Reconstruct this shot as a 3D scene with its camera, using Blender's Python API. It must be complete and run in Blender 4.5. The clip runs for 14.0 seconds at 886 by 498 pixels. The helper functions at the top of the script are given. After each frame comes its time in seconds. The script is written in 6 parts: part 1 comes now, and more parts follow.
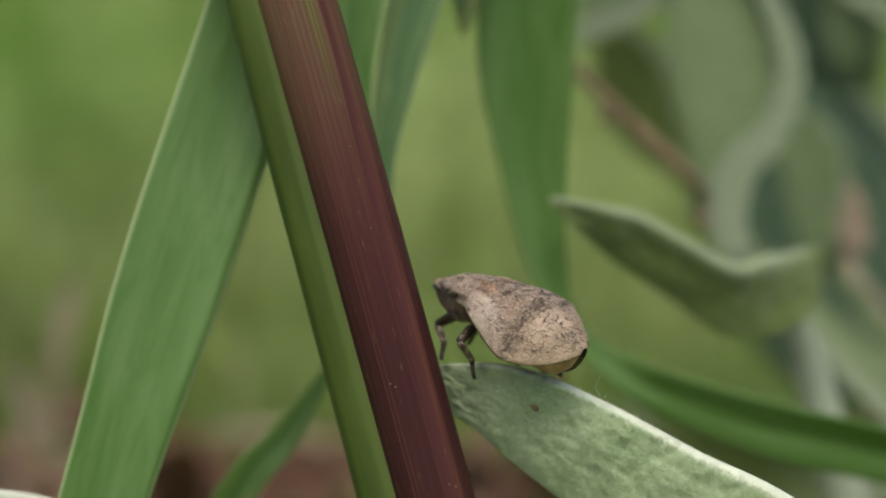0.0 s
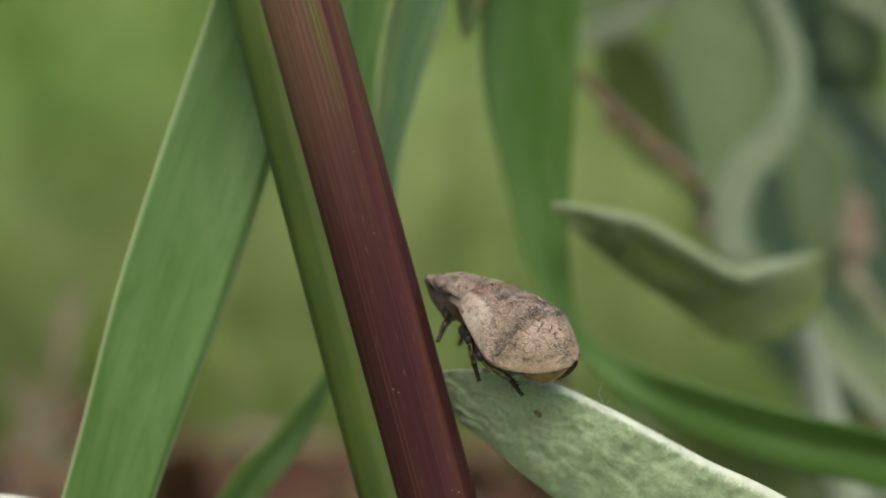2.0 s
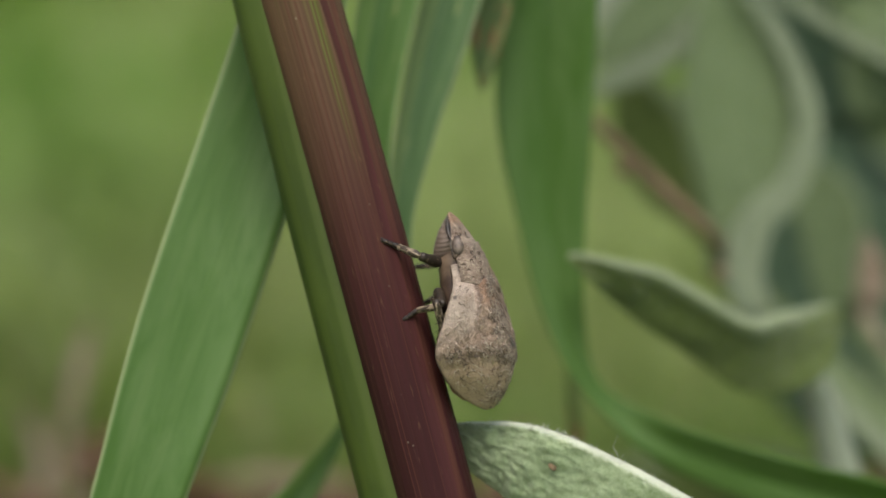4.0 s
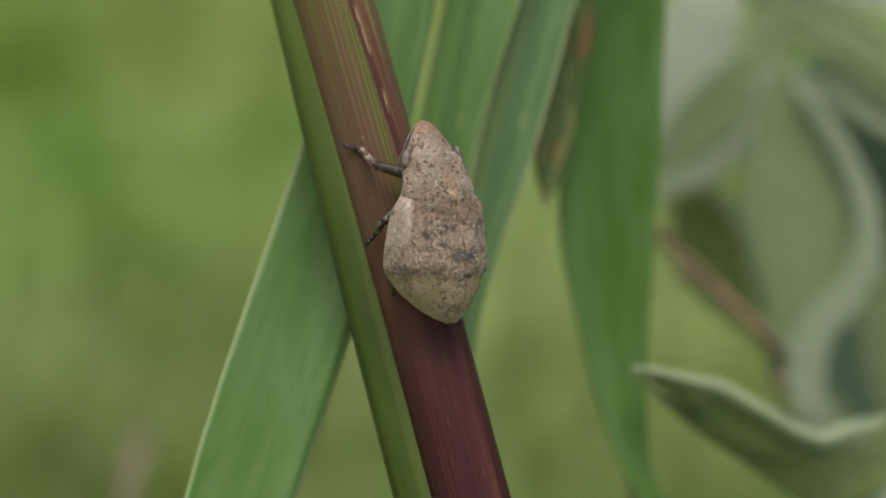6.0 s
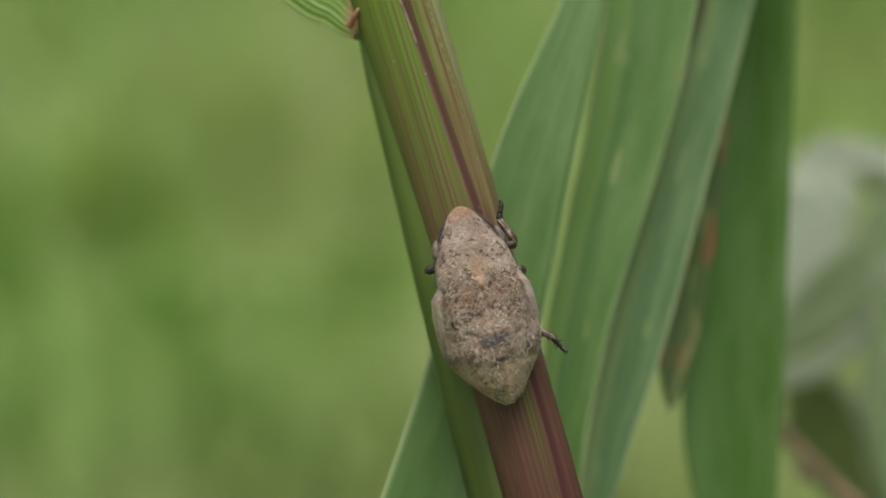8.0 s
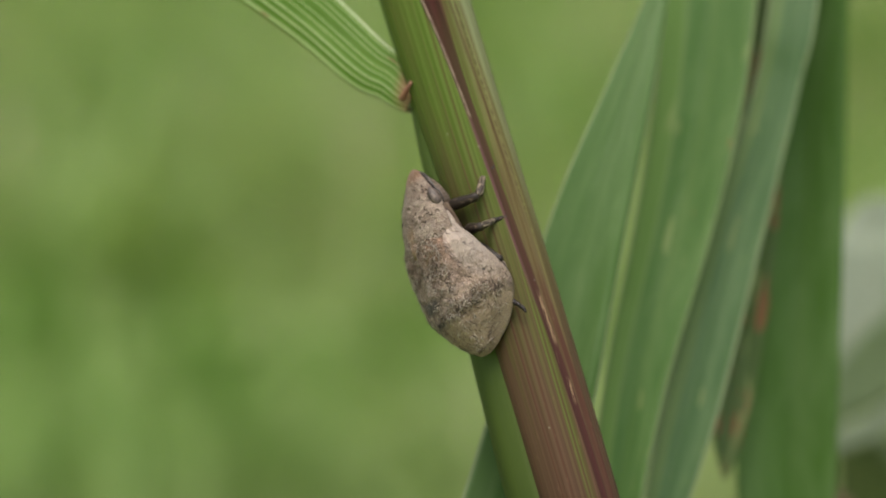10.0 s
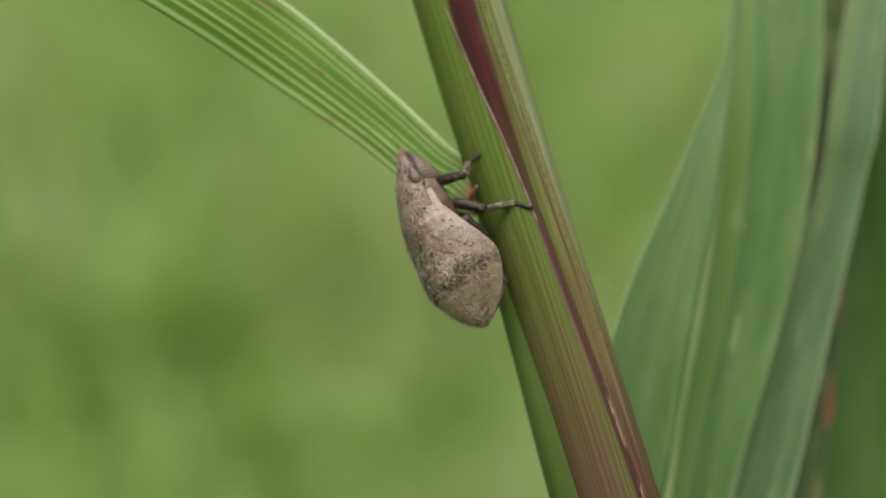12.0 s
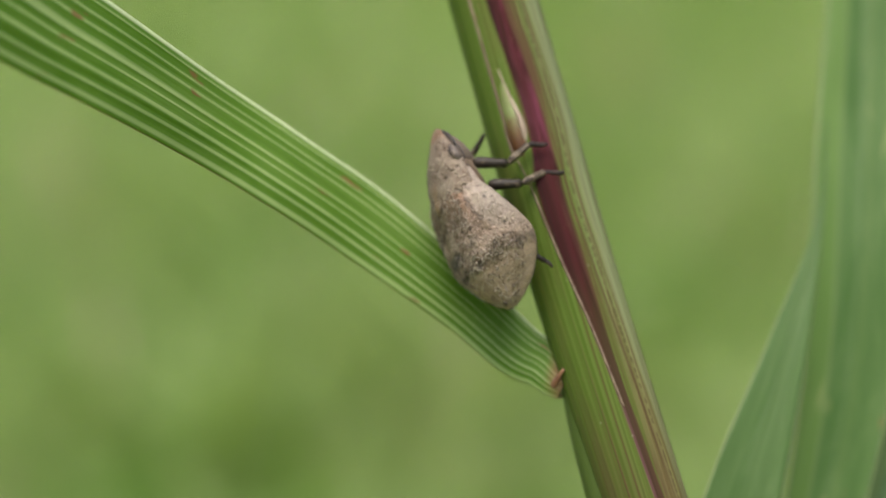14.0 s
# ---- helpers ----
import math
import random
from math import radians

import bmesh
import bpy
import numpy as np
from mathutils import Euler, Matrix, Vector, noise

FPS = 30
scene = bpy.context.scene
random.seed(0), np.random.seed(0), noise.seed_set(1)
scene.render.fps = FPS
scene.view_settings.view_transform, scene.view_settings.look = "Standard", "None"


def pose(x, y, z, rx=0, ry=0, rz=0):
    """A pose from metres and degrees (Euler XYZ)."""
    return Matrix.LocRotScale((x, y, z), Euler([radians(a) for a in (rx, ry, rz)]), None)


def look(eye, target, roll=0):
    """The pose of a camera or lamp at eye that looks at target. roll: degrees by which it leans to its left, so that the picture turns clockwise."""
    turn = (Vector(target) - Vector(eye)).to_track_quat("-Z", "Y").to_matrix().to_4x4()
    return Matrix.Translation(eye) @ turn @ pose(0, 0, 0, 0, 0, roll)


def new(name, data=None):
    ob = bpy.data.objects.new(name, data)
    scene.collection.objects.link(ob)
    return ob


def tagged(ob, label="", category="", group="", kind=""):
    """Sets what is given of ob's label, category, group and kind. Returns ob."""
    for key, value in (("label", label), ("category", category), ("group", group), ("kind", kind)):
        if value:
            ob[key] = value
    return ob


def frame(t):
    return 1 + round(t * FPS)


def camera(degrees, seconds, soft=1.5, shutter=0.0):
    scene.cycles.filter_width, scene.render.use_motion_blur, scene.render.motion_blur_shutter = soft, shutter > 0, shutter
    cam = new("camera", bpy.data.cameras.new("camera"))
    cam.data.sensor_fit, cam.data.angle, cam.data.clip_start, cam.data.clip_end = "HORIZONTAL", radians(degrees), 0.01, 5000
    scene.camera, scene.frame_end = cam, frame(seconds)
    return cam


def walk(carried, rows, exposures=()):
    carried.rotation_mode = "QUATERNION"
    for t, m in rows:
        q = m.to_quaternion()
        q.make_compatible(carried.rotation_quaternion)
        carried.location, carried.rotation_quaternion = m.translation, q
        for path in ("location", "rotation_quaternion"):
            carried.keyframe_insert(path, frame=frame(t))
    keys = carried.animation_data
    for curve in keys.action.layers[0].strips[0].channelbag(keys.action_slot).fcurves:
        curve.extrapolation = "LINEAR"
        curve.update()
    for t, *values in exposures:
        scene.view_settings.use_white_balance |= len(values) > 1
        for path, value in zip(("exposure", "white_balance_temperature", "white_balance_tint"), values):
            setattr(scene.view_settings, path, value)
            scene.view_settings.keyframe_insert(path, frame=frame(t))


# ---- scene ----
MM = 0.001
# Plan space: millimetres, x to the right, y away from the lens, z along the leaning stem.
PLAN = pose(0, 0, 0.034, -18, 0, 0)


def plan(x, y, z):
    return PLAN @ Vector((x * MM, y * MM, z * MM))


# ---- camera ----
cam = camera(18, 14.0, soft=1.6)
cam.data.dof.use_dof = True
cam.data.dof.focus_distance = 0.1052
cam.data.dof.aperture_fstop = 29.0

# seconds, eye in plan millimetres, turn, tilt and lean in degrees
PATH = [
    (0, 7.42, -107.22, -0.89, -1.68, 2.56, -0.14),
    (0.5, 7.35, -107.22, -0.87, -1.72, 2.58, -0.17),
    (1, 7.33, -107.22, -0.83, -1.73, 2.61, -0.19),
    (1.5, 7.31, -107.21, -0.79, -1.75, 2.62, -0.10),
    (2, 7.37, -107.22, -0.79, -1.72, 2.62, -0.04),
    (2.2, 7.40, -107.22, -0.79, -1.71, 2.61, 0.06),
    (4.3, 7.00, -107.19, 0.50, -1.96, 3.42, 0.17),
    (4.5, 6.87, -107.18, 0.73, -2.05, 3.59, 0.03),
    (5, 6.69, -107.17, 1.16, -2.16, 3.85, 0.08),
    (5.5, 6.35, -107.15, 1.62, -2.39, 4.13, 0.24),
    (6, 5.95, -107.14, 2.23, -2.65, 4.52, 0.32),
    (6.5, 5.51, -107.14, 3.14, -2.92, 5.12, 0.19),
    (7, 4.81, -107.15, 4.40, -3.37, 5.94, 0.10),
    (7.5, 3.96, -107.17, 5.57, -3.92, 6.70, 0.10),
    (8, 3.67, -107.19, 5.99, -4.12, 6.94, 0.34),
    (8.2, 3.56, -107.19, 6.07, -4.18, 7.02, 0.12),
    (10.3, 2.59, -107.26, 7.46, -4.79, 7.93, -0.10),
    (10.5, 2.51, -107.27, 7.61, -4.84, 8.04, -0.15),
    (11, 2.10, -107.30, 8.02, -5.11, 8.31, -0.16),
    (11.5, 1.76, -107.33, 8.49, -5.32, 8.62, -0.30),
    (12, 1.51, -107.38, 9.00, -5.47, 8.99, -0.60),
    (12.5, 1.25, -107.40, 9.22, -5.65, 9.09, -0.27),
    (13, 0.86, -107.49, 10.12, -5.92, 9.64, -0.03),
    (13.5, 0.44, -107.62, 11.24, -6.22, 10.34, 0.22),
    (14, 0.08, -107.75, 12.26, -6.46, 11.02, 0.12),
]


def camera_pose(x, y, z, turn, tilt, lean):
    return PLAN @ pose(x * MM, y * MM, z * MM, 90 + tilt, 0, -turn) @ pose(0, 0, 0, 0, 0, lean)


walk(cam, [(r[0], camera_pose(*r[1:])) for r in PATH], exposures=((0, 0.40), (5, 0.41), (8.2, 0.42), (12.5, 0.46), (14, 0.55)))

# ---- light: bright overcast day ----
world = bpy.data.worlds.new("sky")
scene.world = world
world.use_nodes = True
sky = world.node_tree.nodes.new("ShaderNodeTexSky")
sky.sky_type = "NISHITA"
sky.sun_disc = False
sky.sun_elevation = radians(66)
sky.sun_rotation = radians(200)
sky.dust_density = 6.0
sky.air_density = 1.0
world.node_tree.links.new(sky.outputs[0], world.node_tree.nodes["Background"].inputs[0])
world.node_tree.nodes["Background"].inputs[1].default_value = 0.14

sun_lamp = new("sun", bpy.data.lights.new("sun", "SUN"))
sun_lamp.data.energy = 2.3
sun_lamp.data.angle = radians(35)
sun_lamp.data.color = (1.0, 0.95, 0.86)
sun_lamp.matrix_world = look((0.08, -0.17, 0.50), (0, 0, 0))

# ---- materials ----
class Nodes:
    """Short hand for building a node material."""

    def __init__(self, name, roughness=0.5, coords="Object", scale=1000.0):
        self.mat = bpy.data.materials.new(name)
        self.mat.use_nodes = True
        self.tree = self.mat.node_tree
        self.bsdf = self.tree.nodes["Principled BSDF"]
        self.bsdf.inputs["Roughness"].default_value = roughness
        tc = self.add("ShaderNodeTexCoord")
        self.pos = self.vec(tc.outputs[coords], (scale, scale, scale))
        self.uv = tc.outputs["UV"]

    def add(self, kind):
        return self.tree.nodes.new(kind)

    def link(self, a, b):
        self.tree.links.new(a, b)

    def put(self, value, socket):
        if hasattr(value, "is_output"):
            self.link(value, socket)
        else:
            socket.default_value = value

    def vec(self, source, scale, move=(0, 0, 0)):
        m = self.add("ShaderNodeMapping")
        self.link(source, m.inputs[0])
        m.inputs["Scale"].default_value = scale
        m.inputs["Location"].default_value = move
        return m.outputs[0]

    def noise(self, source, scale, detail=3.0, rough=0.55, distort=0.0, colour=False):
        n = self.add("ShaderNodeTexNoise")
        self.link(source, n.inputs["Vector"])
        n.inputs["Scale"].default_value = scale
        n.inputs["Detail"].default_value = detail
        n.inputs["Roughness"].default_value = rough
        n.inputs["Distortion"].default_value = distort
        return n.outputs["Color" if colour else "Fac"]

    def voronoi(self, source, scale, feature="F1"):
        n = self.add("ShaderNodeTexVoronoi")
        n.feature = feature
        self.link(source, n.inputs["Vector"])
        n.inputs["Scale"].default_value = scale
        return n.outputs["Distance"]

    def ramp(self, fac, stops):
        r = self.add("ShaderNodeValToRGB")
        self.put(fac, r.inputs[0])
        e = r.color_ramp.elements
        while len(e) < len(stops):
            e.new(0.5)
        for el, (p, col) in zip(e, stops):
            el.position = p
            el.color = (*col, 1) if len(col) == 3 else (col[0], col[0], col[0], 1)
        return r.outputs[0]

    def mix(self, fac, a, b, blend="MIX"):
        m = self.add("ShaderNodeMix")
        m.data_type = "RGBA"
        m.blend_type = blend
        self.put(fac, m.inputs[0])
        for v, s in ((a, m.inputs[6]), (b, m.inputs[7])):
            if isinstance(v, tuple):
                v = (*v, 1)
            self.put(v, s)
        return m.outputs[2]

    def math(self, op, a, b=0.0, c=0.0):
        m = self.add("ShaderNodeMath")
        m.operation = op
        for v, s in zip((a, b, c), m.inputs):
            self.put(v, s)
        return m.outputs[0]

    def split(self, source):
        s = self.add("ShaderNodeSeparateXYZ")
        self.link(source, s.inputs[0])
        return s.outputs

    def island(self):
        return self.add("ShaderNodeNewGeometry").outputs["Random Per Island"]

    def band(self, x, middle, half, soft):
        """1 near middle, 0 beyond half + soft."""
        d = self.math("ABSOLUTE", self.math("SUBTRACT", x, middle))
        return self.step(d, half + soft, half)

    def step(self, x, lo, hi):
        m = self.add("ShaderNodeMapRange")
        m.interpolation_type = "SMOOTHSTEP"
        self.put(x, m.inputs[0])
        a, b = (lo, hi) if lo < hi else (hi, lo)
        m.inputs[1].default_value, m.inputs[2].default_value = a, b
        m.inputs[3].default_value, m.inputs[4].default_value = (0, 1) if lo < hi else (1, 0)
        return m.outputs[0]

    def bump(self, height, strength, distance):
        b = self.add("ShaderNodeBump")
        b.inputs["Strength"].default_value = strength
        b.inputs["Distance"].default_value = distance
        self.link(height, b.inputs["Height"])
        self.link(b.outputs[0], self.bsdf.inputs["Normal"])

    def done(self, colour, glow_through=0.0, spec=0.4, sheen=0.0):
        """glow_through: the share of light that passes the sheet, as in a leaf."""
        self.put((*colour, 1) if isinstance(colour, tuple) else colour, self.bsdf.inputs["Base Color"])
        self.bsdf.inputs["Specular IOR Level"].default_value = spec
        self.bsdf.inputs["Sheen Weight"].default_value = sheen
        if glow_through:
            tr = self.add("ShaderNodeBsdfTranslucent")
            warm = self.mix(1.0, colour, (1.0, 1.0, 0.55), "MULTIPLY")
            self.put(warm, tr.inputs[0])
            sh = self.add("ShaderNodeMixShader")
            sh.inputs[0].default_value = glow_through
            self.link(self.bsdf.outputs[0], sh.inputs[1])
            self.link(tr.outputs[0], sh.inputs[2])
            self.link(sh.outputs[0], self.tree.nodes["Material Output"].inputs[0])
        return self.mat


def leaf_blade_material(name, dark, light, veins=11.0, vein_colour=None, edge_colour=None, rough=0.5, relief=0.6, rust=0.0, glow=0.3, pink_base=False, pale_top=None, margin=0.455, one_edge=False, vein_gain=1.0, windows=0.0, lit_flank=None):
    """Grass leaf: lengthwise veins across u, blotches and grain along v (v in millimetres)."""
    n = Nodes(name, rough)
    u, v, _ = n.split(n.uv)
    vein = n.math("MULTIPLY_ADD", n.math("COSINE", n.math("MULTIPLY", n.math("ADD", u, n.math("MULTIPLY", n.noise(n.vec(n.uv, (7, 0.02, 1), (1.7, 0, 0)), 1.0, 1, 0.5), 0.16)), veins * 6.283)), 0.5, 0.5)
    fine = n.noise(n.vec(n.uv, (70, 0.12, 1)), 1.0, 4, 0.6)
    blotch = n.noise(n.vec(n.uv, (3.0, 0.16, 1)), 1.0, 4, 0.6, 0.6)
    speck = n.noise(n.vec(n.uv, (16, 2.2, 1)), 1.0, 3, 0.6)
    col = n.mix(n.step(blotch, 0.35, 0.66), dark, light)
    col = n.mix(n.math("MULTIPLY", n.step(fine, 0.45, 0.75), 0.35), col, light)
    col = n.mix(n.math("MULTIPLY", n.step(vein, 0.72, 0.98), n.math("MULTIPLY_ADD", blotch, 0.9 * vein_gain, 0.2 * vein_gain)), col, vein_colour or light)
    if lit_flank:
        # turned-up side of the leaf: its brighter light is put into the colour
        col = n.mix(n.math("MULTIPLY", n.band(u, 0.15, 0.09, 0.07), 0.6), col, lit_flank)
        col = n.mix(n.math("MULTIPLY", n.band(u, 0.275, 0.008, 0.02), 0.4), col, (0.20, 0.28, 0.11))
    if windows:
        pane = n.step(n.noise(n.vec(n.uv, (4.2, 0.30, 1), (8.3, 2.1, 0)), 1.0, 1, 0.5, 0.3), windows, windows + 0.07)
        col = n.mix(n.math("MULTIPLY", pane, 0.55), col, (0.26, 0.32, 0.12))
    col = n.mix(n.math("MULTIPLY", n.step(speck, 0.66, 0.78), 0.35), col, vein_colour or light)
    if edge_colour:
        # one_edge: highlight on the upper edge alone, painted as a pale margin
        d = n.math("SUBTRACT", u, 0.5)
        d = d if one_edge else n.math("ABSOLUTE", d)
        col = n.mix(n.step(d, margin, margin + 0.04), col, edge_colour)
    if rust:
        spot = n.step(n.noise(n.vec(n.uv, (5.0, 0.42, 1), (3.1, 1.7, 0)), 1.0, 2, 0.5), rust, rust + 0.05)
        col = n.mix(n.math("MULTIPLY", spot, 0.8), col, (0.24, 0.10, 0.045))
    if pale_top:
        col = n.mix(n.math("MULTIPLY", n.step(v, 8.0, 27.0), 0.85), col, pale_top)
    if pink_base:
        low = n.step(n.math("SUBTRACT", v, n.math("MULTIPLY", u, 1.1)), 0.55, -0.25)
        col = n.mix(n.math("MULTIPLY", low, 0.75), col, (0.34, 0.17, 0.10))
    n.bump(n.math("ADD", vein, n.math("MULTIPLY", fine, 0.6)), relief, 0.00006)
    return n.done(col, glow, 0.35)


def woolly_material(name, dark, light, rim, glow=0.15, lit_nap_to=0.085, blotch=0.8):
    """Felted leaf: fine hairs and nerves on a green ground, with rim light painted on its downy rim (low and high u).
    """
    n = Nodes(name, 0.85)
    u, v, _ = n.split(n.uv)
    felt = n.noise(n.pos, 7.0, 6, 0.75, 0.8)
    fibre = n.noise(n.vec(n.uv, (26, 1.6, 1)), 1.0, 5, 0.75, 1.2)
    big = n.noise(n.pos, 0.45, 3, 0.55)
    slant = n.add("ShaderNodeMapping")
    n.link(n.uv, slant.inputs[0])
    slant.inputs["Rotation"].default_value = (0, 0, 0.9)
    slant.inputs["Scale"].default_value = (7.0, 1.2, 1)
    nerve = n.noise(slant.outputs[0], 1.0, 4, 0.65, 1.2)
    tone = n.math("ADD", n.math("MULTIPLY", n.math("SUBTRACT", felt, 0.5), 1.5), n.math("MULTIPLY_ADD", big, blotch, 0.52 - blotch * 0.5))
    col = n.mix(tone, dark, light)
    col = n.mix(n.math("MULTIPLY", n.step(fibre, 0.5, 0.75), 0.45), col, light)
    col = n.mix(n.math("MULTIPLY", n.step(n.math("ABSOLUTE", n.math("SUBTRACT", nerve, 0.5)), 0.05, 0.0), 0.4), col, light)
    # light caught by the folded rim, mixed with its pale wool
    lit_nap = n.step(n.math("ADD", u, n.math("MULTIPLY", n.math("SUBTRACT", felt, 0.5), 0.22)), lit_nap_to * 1.1, lit_nap_to * 0.3)
    col = n.mix(n.math("MULTIPLY", lit_nap, 0.85), col, rim)
    n.bump(n.math("ADD", felt, fibre), 0.7, 0.0001)
    return n.done(col, glow, 0.2, 0.2)


def stem_material(name):
    """Ribbed stem: green above, flushed wine red below, with dark lines and a magenta seam."""
    n = Nodes(name, 0.5)
    u, v, _ = n.split(n.uv)          # u: turn round the stem, v: plan height in millimetres
    ribs = n.noise(n.vec(n.uv, (95, 0.03, 1)), 1.0, 2, 0.5)
    ribs2 = n.noise(n.vec(n.uv, (38, 0.018, 1), (7, 0, 0)), 1.0, 2, 0.5)
    patch = n.noise(n.vec(n.uv, (9, 0.13, 1)), 1.0, 4, 0.6)
    green = n.mix(n.step(ribs, 0.35, 0.65), (0.058, 0.100, 0.012), (0.090, 0.136, 0.026))
    wine = n.mix(n.step(ribs, 0.25, 0.75), (0.036, 0.0125, 0.0115), (0.050, 0.0180, 0.0155))
    wine = n.mix(n.math("MULTIPLY", n.step(patch, 0.5, 0.72), 0.5), wine, (0.085, 0.042, 0.024))
    wine = n.mix(n.math("MULTIPLY", n.step(ribs2, 0.44, 0.62), n.math("MULTIPLY", n.step(v, 12.0, 2.0), 0.35)), wine, (0.058, 0.0145, 0.0165))
    # shade of the left flank towards the sheath, mixed into the colour
    wine = n.mix(n.math("MULTIPLY", n.step(u, 0.47, 0.36), 0.5), wine, (0.024, 0.010, 0.010))
    wine = n.mix(n.math("MULTIPLY", n.step(v, 3.5, 16.0), 0.95), wine, n.mix(n.step(ribs, 0.3, 0.7), (0.066, 0.040, 0.023), (0.092, 0.058, 0.033)))
    # the shade low on the stem is painted as a deeper wine
    wine = n.mix(n.math("MULTIPLY", n.step(v, 10.0, -2.0), 0.7), wine, (0.022, 0.0072, 0.0078))
    # the flush creeps up along single ribs
    rise = n.math("ADD", v, n.math("MULTIPLY", n.math("SUBTRACT", ribs2, 0.5), 15.0))
    flush = n.step(rise, 31.0, 14.0)
    green = n.mix(n.math("MULTIPLY", n.step(patch, 0.48, 0.68), 0.28), green, (0.105, 0.085, 0.032))
    olive = n.mix(n.step(ribs, 0.35, 0.65), (0.105, 0.105, 0.03), (0.17, 0.165, 0.06))
    olive = n.mix(n.step(v, 24.0, 34.0), olive, n.mix(n.step(ribs, 0.35, 0.65), (0.11, 0.135, 0.045), (0.175, 0.20, 0.085)))
    green = n.mix(n.step(u, 0.56, 0.62), green, olive)
    spared = n.math("MULTIPLY", n.band(u, 0.555, 0.010, 0.030), n.math("MULTIPLY", n.step(v, 8.0, 15.0), n.step(ribs2, 0.40, 0.56)))
    flush = n.math("MULTIPLY", flush, n.math("MULTIPLY_ADD", spared, -0.5, 1.0))
    col = n.mix(flush, green, wine)
    # thin dark lines on the green part
    lines = n.step(n.noise(n.vec(n.uv, (120, 0.012, 1), (3, 0, 0)), 1.0, 1, 0.5), 0.58, 0.66)
    plain = n.math("MULTIPLY", n.step(v, 23.0, 31.0), n.step(u, 0.50, 0.44))
    col = n.mix(n.math("MULTIPLY", lines, n.math("MULTIPLY_ADD", plain, -0.42, 0.55)), col, (0.075, 0.030, 0.020))
    # seam: turns slowly round the stem
    where = n.add("ShaderNodeFloatCurve")
    n.link(n.math("DIVIDE", v, 50.0), where.inputs["Value"])
    pts = where.mapping.curves[0].points
    table = ((0.0, 0.59), (0.15, 0.604), (0.21, 0.614), (0.33, 0.600), (0.45, 0.565), (0.54, 0.546), (0.60, 0.532), (0.65, 0.519), (0.70, 0.508), (0.76, 0.530), (0.86, 0.505), (1.0, 0.49))
    for i, (a, b) in enumerate(table):
        if i < 2:
            pts[i].location = (a, b) if i == 0 else table[-1]
    for a, b in table[1:-1]:
        pts.new(a, b)
    where.mapping.update()
    off = n.math("SUBTRACT", u, where.outputs[0])
    wide = n.math("ADD", n.math("MULTIPLY_ADD", n.step(v, 27.0, 35.0), 0.032, 0.019), n.math("MULTIPLY_ADD", n.step(v, 35.5, 37.5), -0.014, n.math("MULTIPLY", n.step(v, 10.0, 5.0), 0.010)))
    seam = n.step(n.math("ADD", n.math("DIVIDE", n.math("ABSOLUTE", off), wide), n.math("MULTIPLY", n.math("SUBTRACT", patch, 0.5), 0.9)), 1.1, 0.7)
    magenta = n.mix(n.step(ribs2, 0.35, 0.65), (0.021, 0.0022, 0.0034), (0.047, 0.0058, 0.0092))
    flare = n.math("MULTIPLY", n.band(v, 37.8, 0.9, 1.6), n.step(patch, 0.35, 0.6))
    streaks = n.math("MULTIPLY", n.step(n.noise(n.vec(n.uv, (55, 0.45, 1), (2, 1, 0)), 1.0, 3, 0.6), 0.50, 0.64), n.step(v, 35.0, 38.0))
    magenta = n.mix(n.math("MULTIPLY", streaks, 0.75), magenta, (0.105, 0.017, 0.034))
    magenta = n.mix(n.math("MULTIPLY", flare, 0.85), magenta, (0.160, 0.034, 0.066))
    magenta = n.mix(n.math("MULTIPLY", n.step(v, 14.0, 6.0), 0.4), magenta, (0.095, 0.026, 0.036))
    magenta = n.mix(n.math("MULTIPLY", n.step(v, 32.0, 26.0), 0.75), magenta, (0.056, 0.023, 0.020))
    # painted shade along the seam's left, where the sheath edge overlaps
    magenta = n.mix(n.math("MULTIPLY", n.step(n.math("DIVIDE", off, wide), 0.9, -0.9), 0.45), magenta, (0.020, 0.006, 0.007))
    # ridges beside the seam: a pale flank between dark lines that keep its course
    upper = n.step(v, 20.0, 26.0)
    pale = n.math("MULTIPLY", n.math("MULTIPLY", n.step(off, 0.105, 0.125), n.step(off, 0.200, 0.165)), n.step(ribs2, 0.30, 0.60))
    col = n.mix(n.math("MULTIPLY", pale, n.math("MULTIPLY", upper, 0.55)), col, (0.215, 0.245, 0.135))
    for at, half, depth in ((0.064, 0.0035, 0.75), (0.103, 0.0025, 0.60), (0.142, 0.0015, 0.35), (0.186, 0.003, 0.55)):
        wander = n.math("MULTIPLY_ADD", n.math("SUBTRACT", patch, 0.5), 0.012, off)
        col = n.mix(n.math("MULTIPLY", n.band(wander, at, half, 0.004), n.math("MULTIPLY", upper, depth)), col, (0.062, 0.034, 0.018))
    col = n.mix(n.math("MULTIPLY", seam, n.math("MULTIPLY_ADD", n.step(v, 29.0, 33.0), 0.12, 0.85)), col, magenta)
    dark_side = n.band(off, 0.040, 0.010, 0.012)
    col = n.mix(n.math("MULTIPLY", dark_side, n.math("MULTIPLY", n.step(patch, 0.3, 0.6), 0.8)), col, (0.07, 0.028, 0.02))
    lilac = n.math("MULTIPLY", n.band(n.math("ADD", off, n.math("MULTIPLY", wide, 0.8)), 0.0, 0.003, 0.006), n.math("MULTIPLY", n.step(v, 33.0, 29.0), n.step(v, 18.0, 22.0)))
    col = n.mix(n.math("MULTIPLY", lilac, 0.4), col, (0.15, 0.062, 0.078))
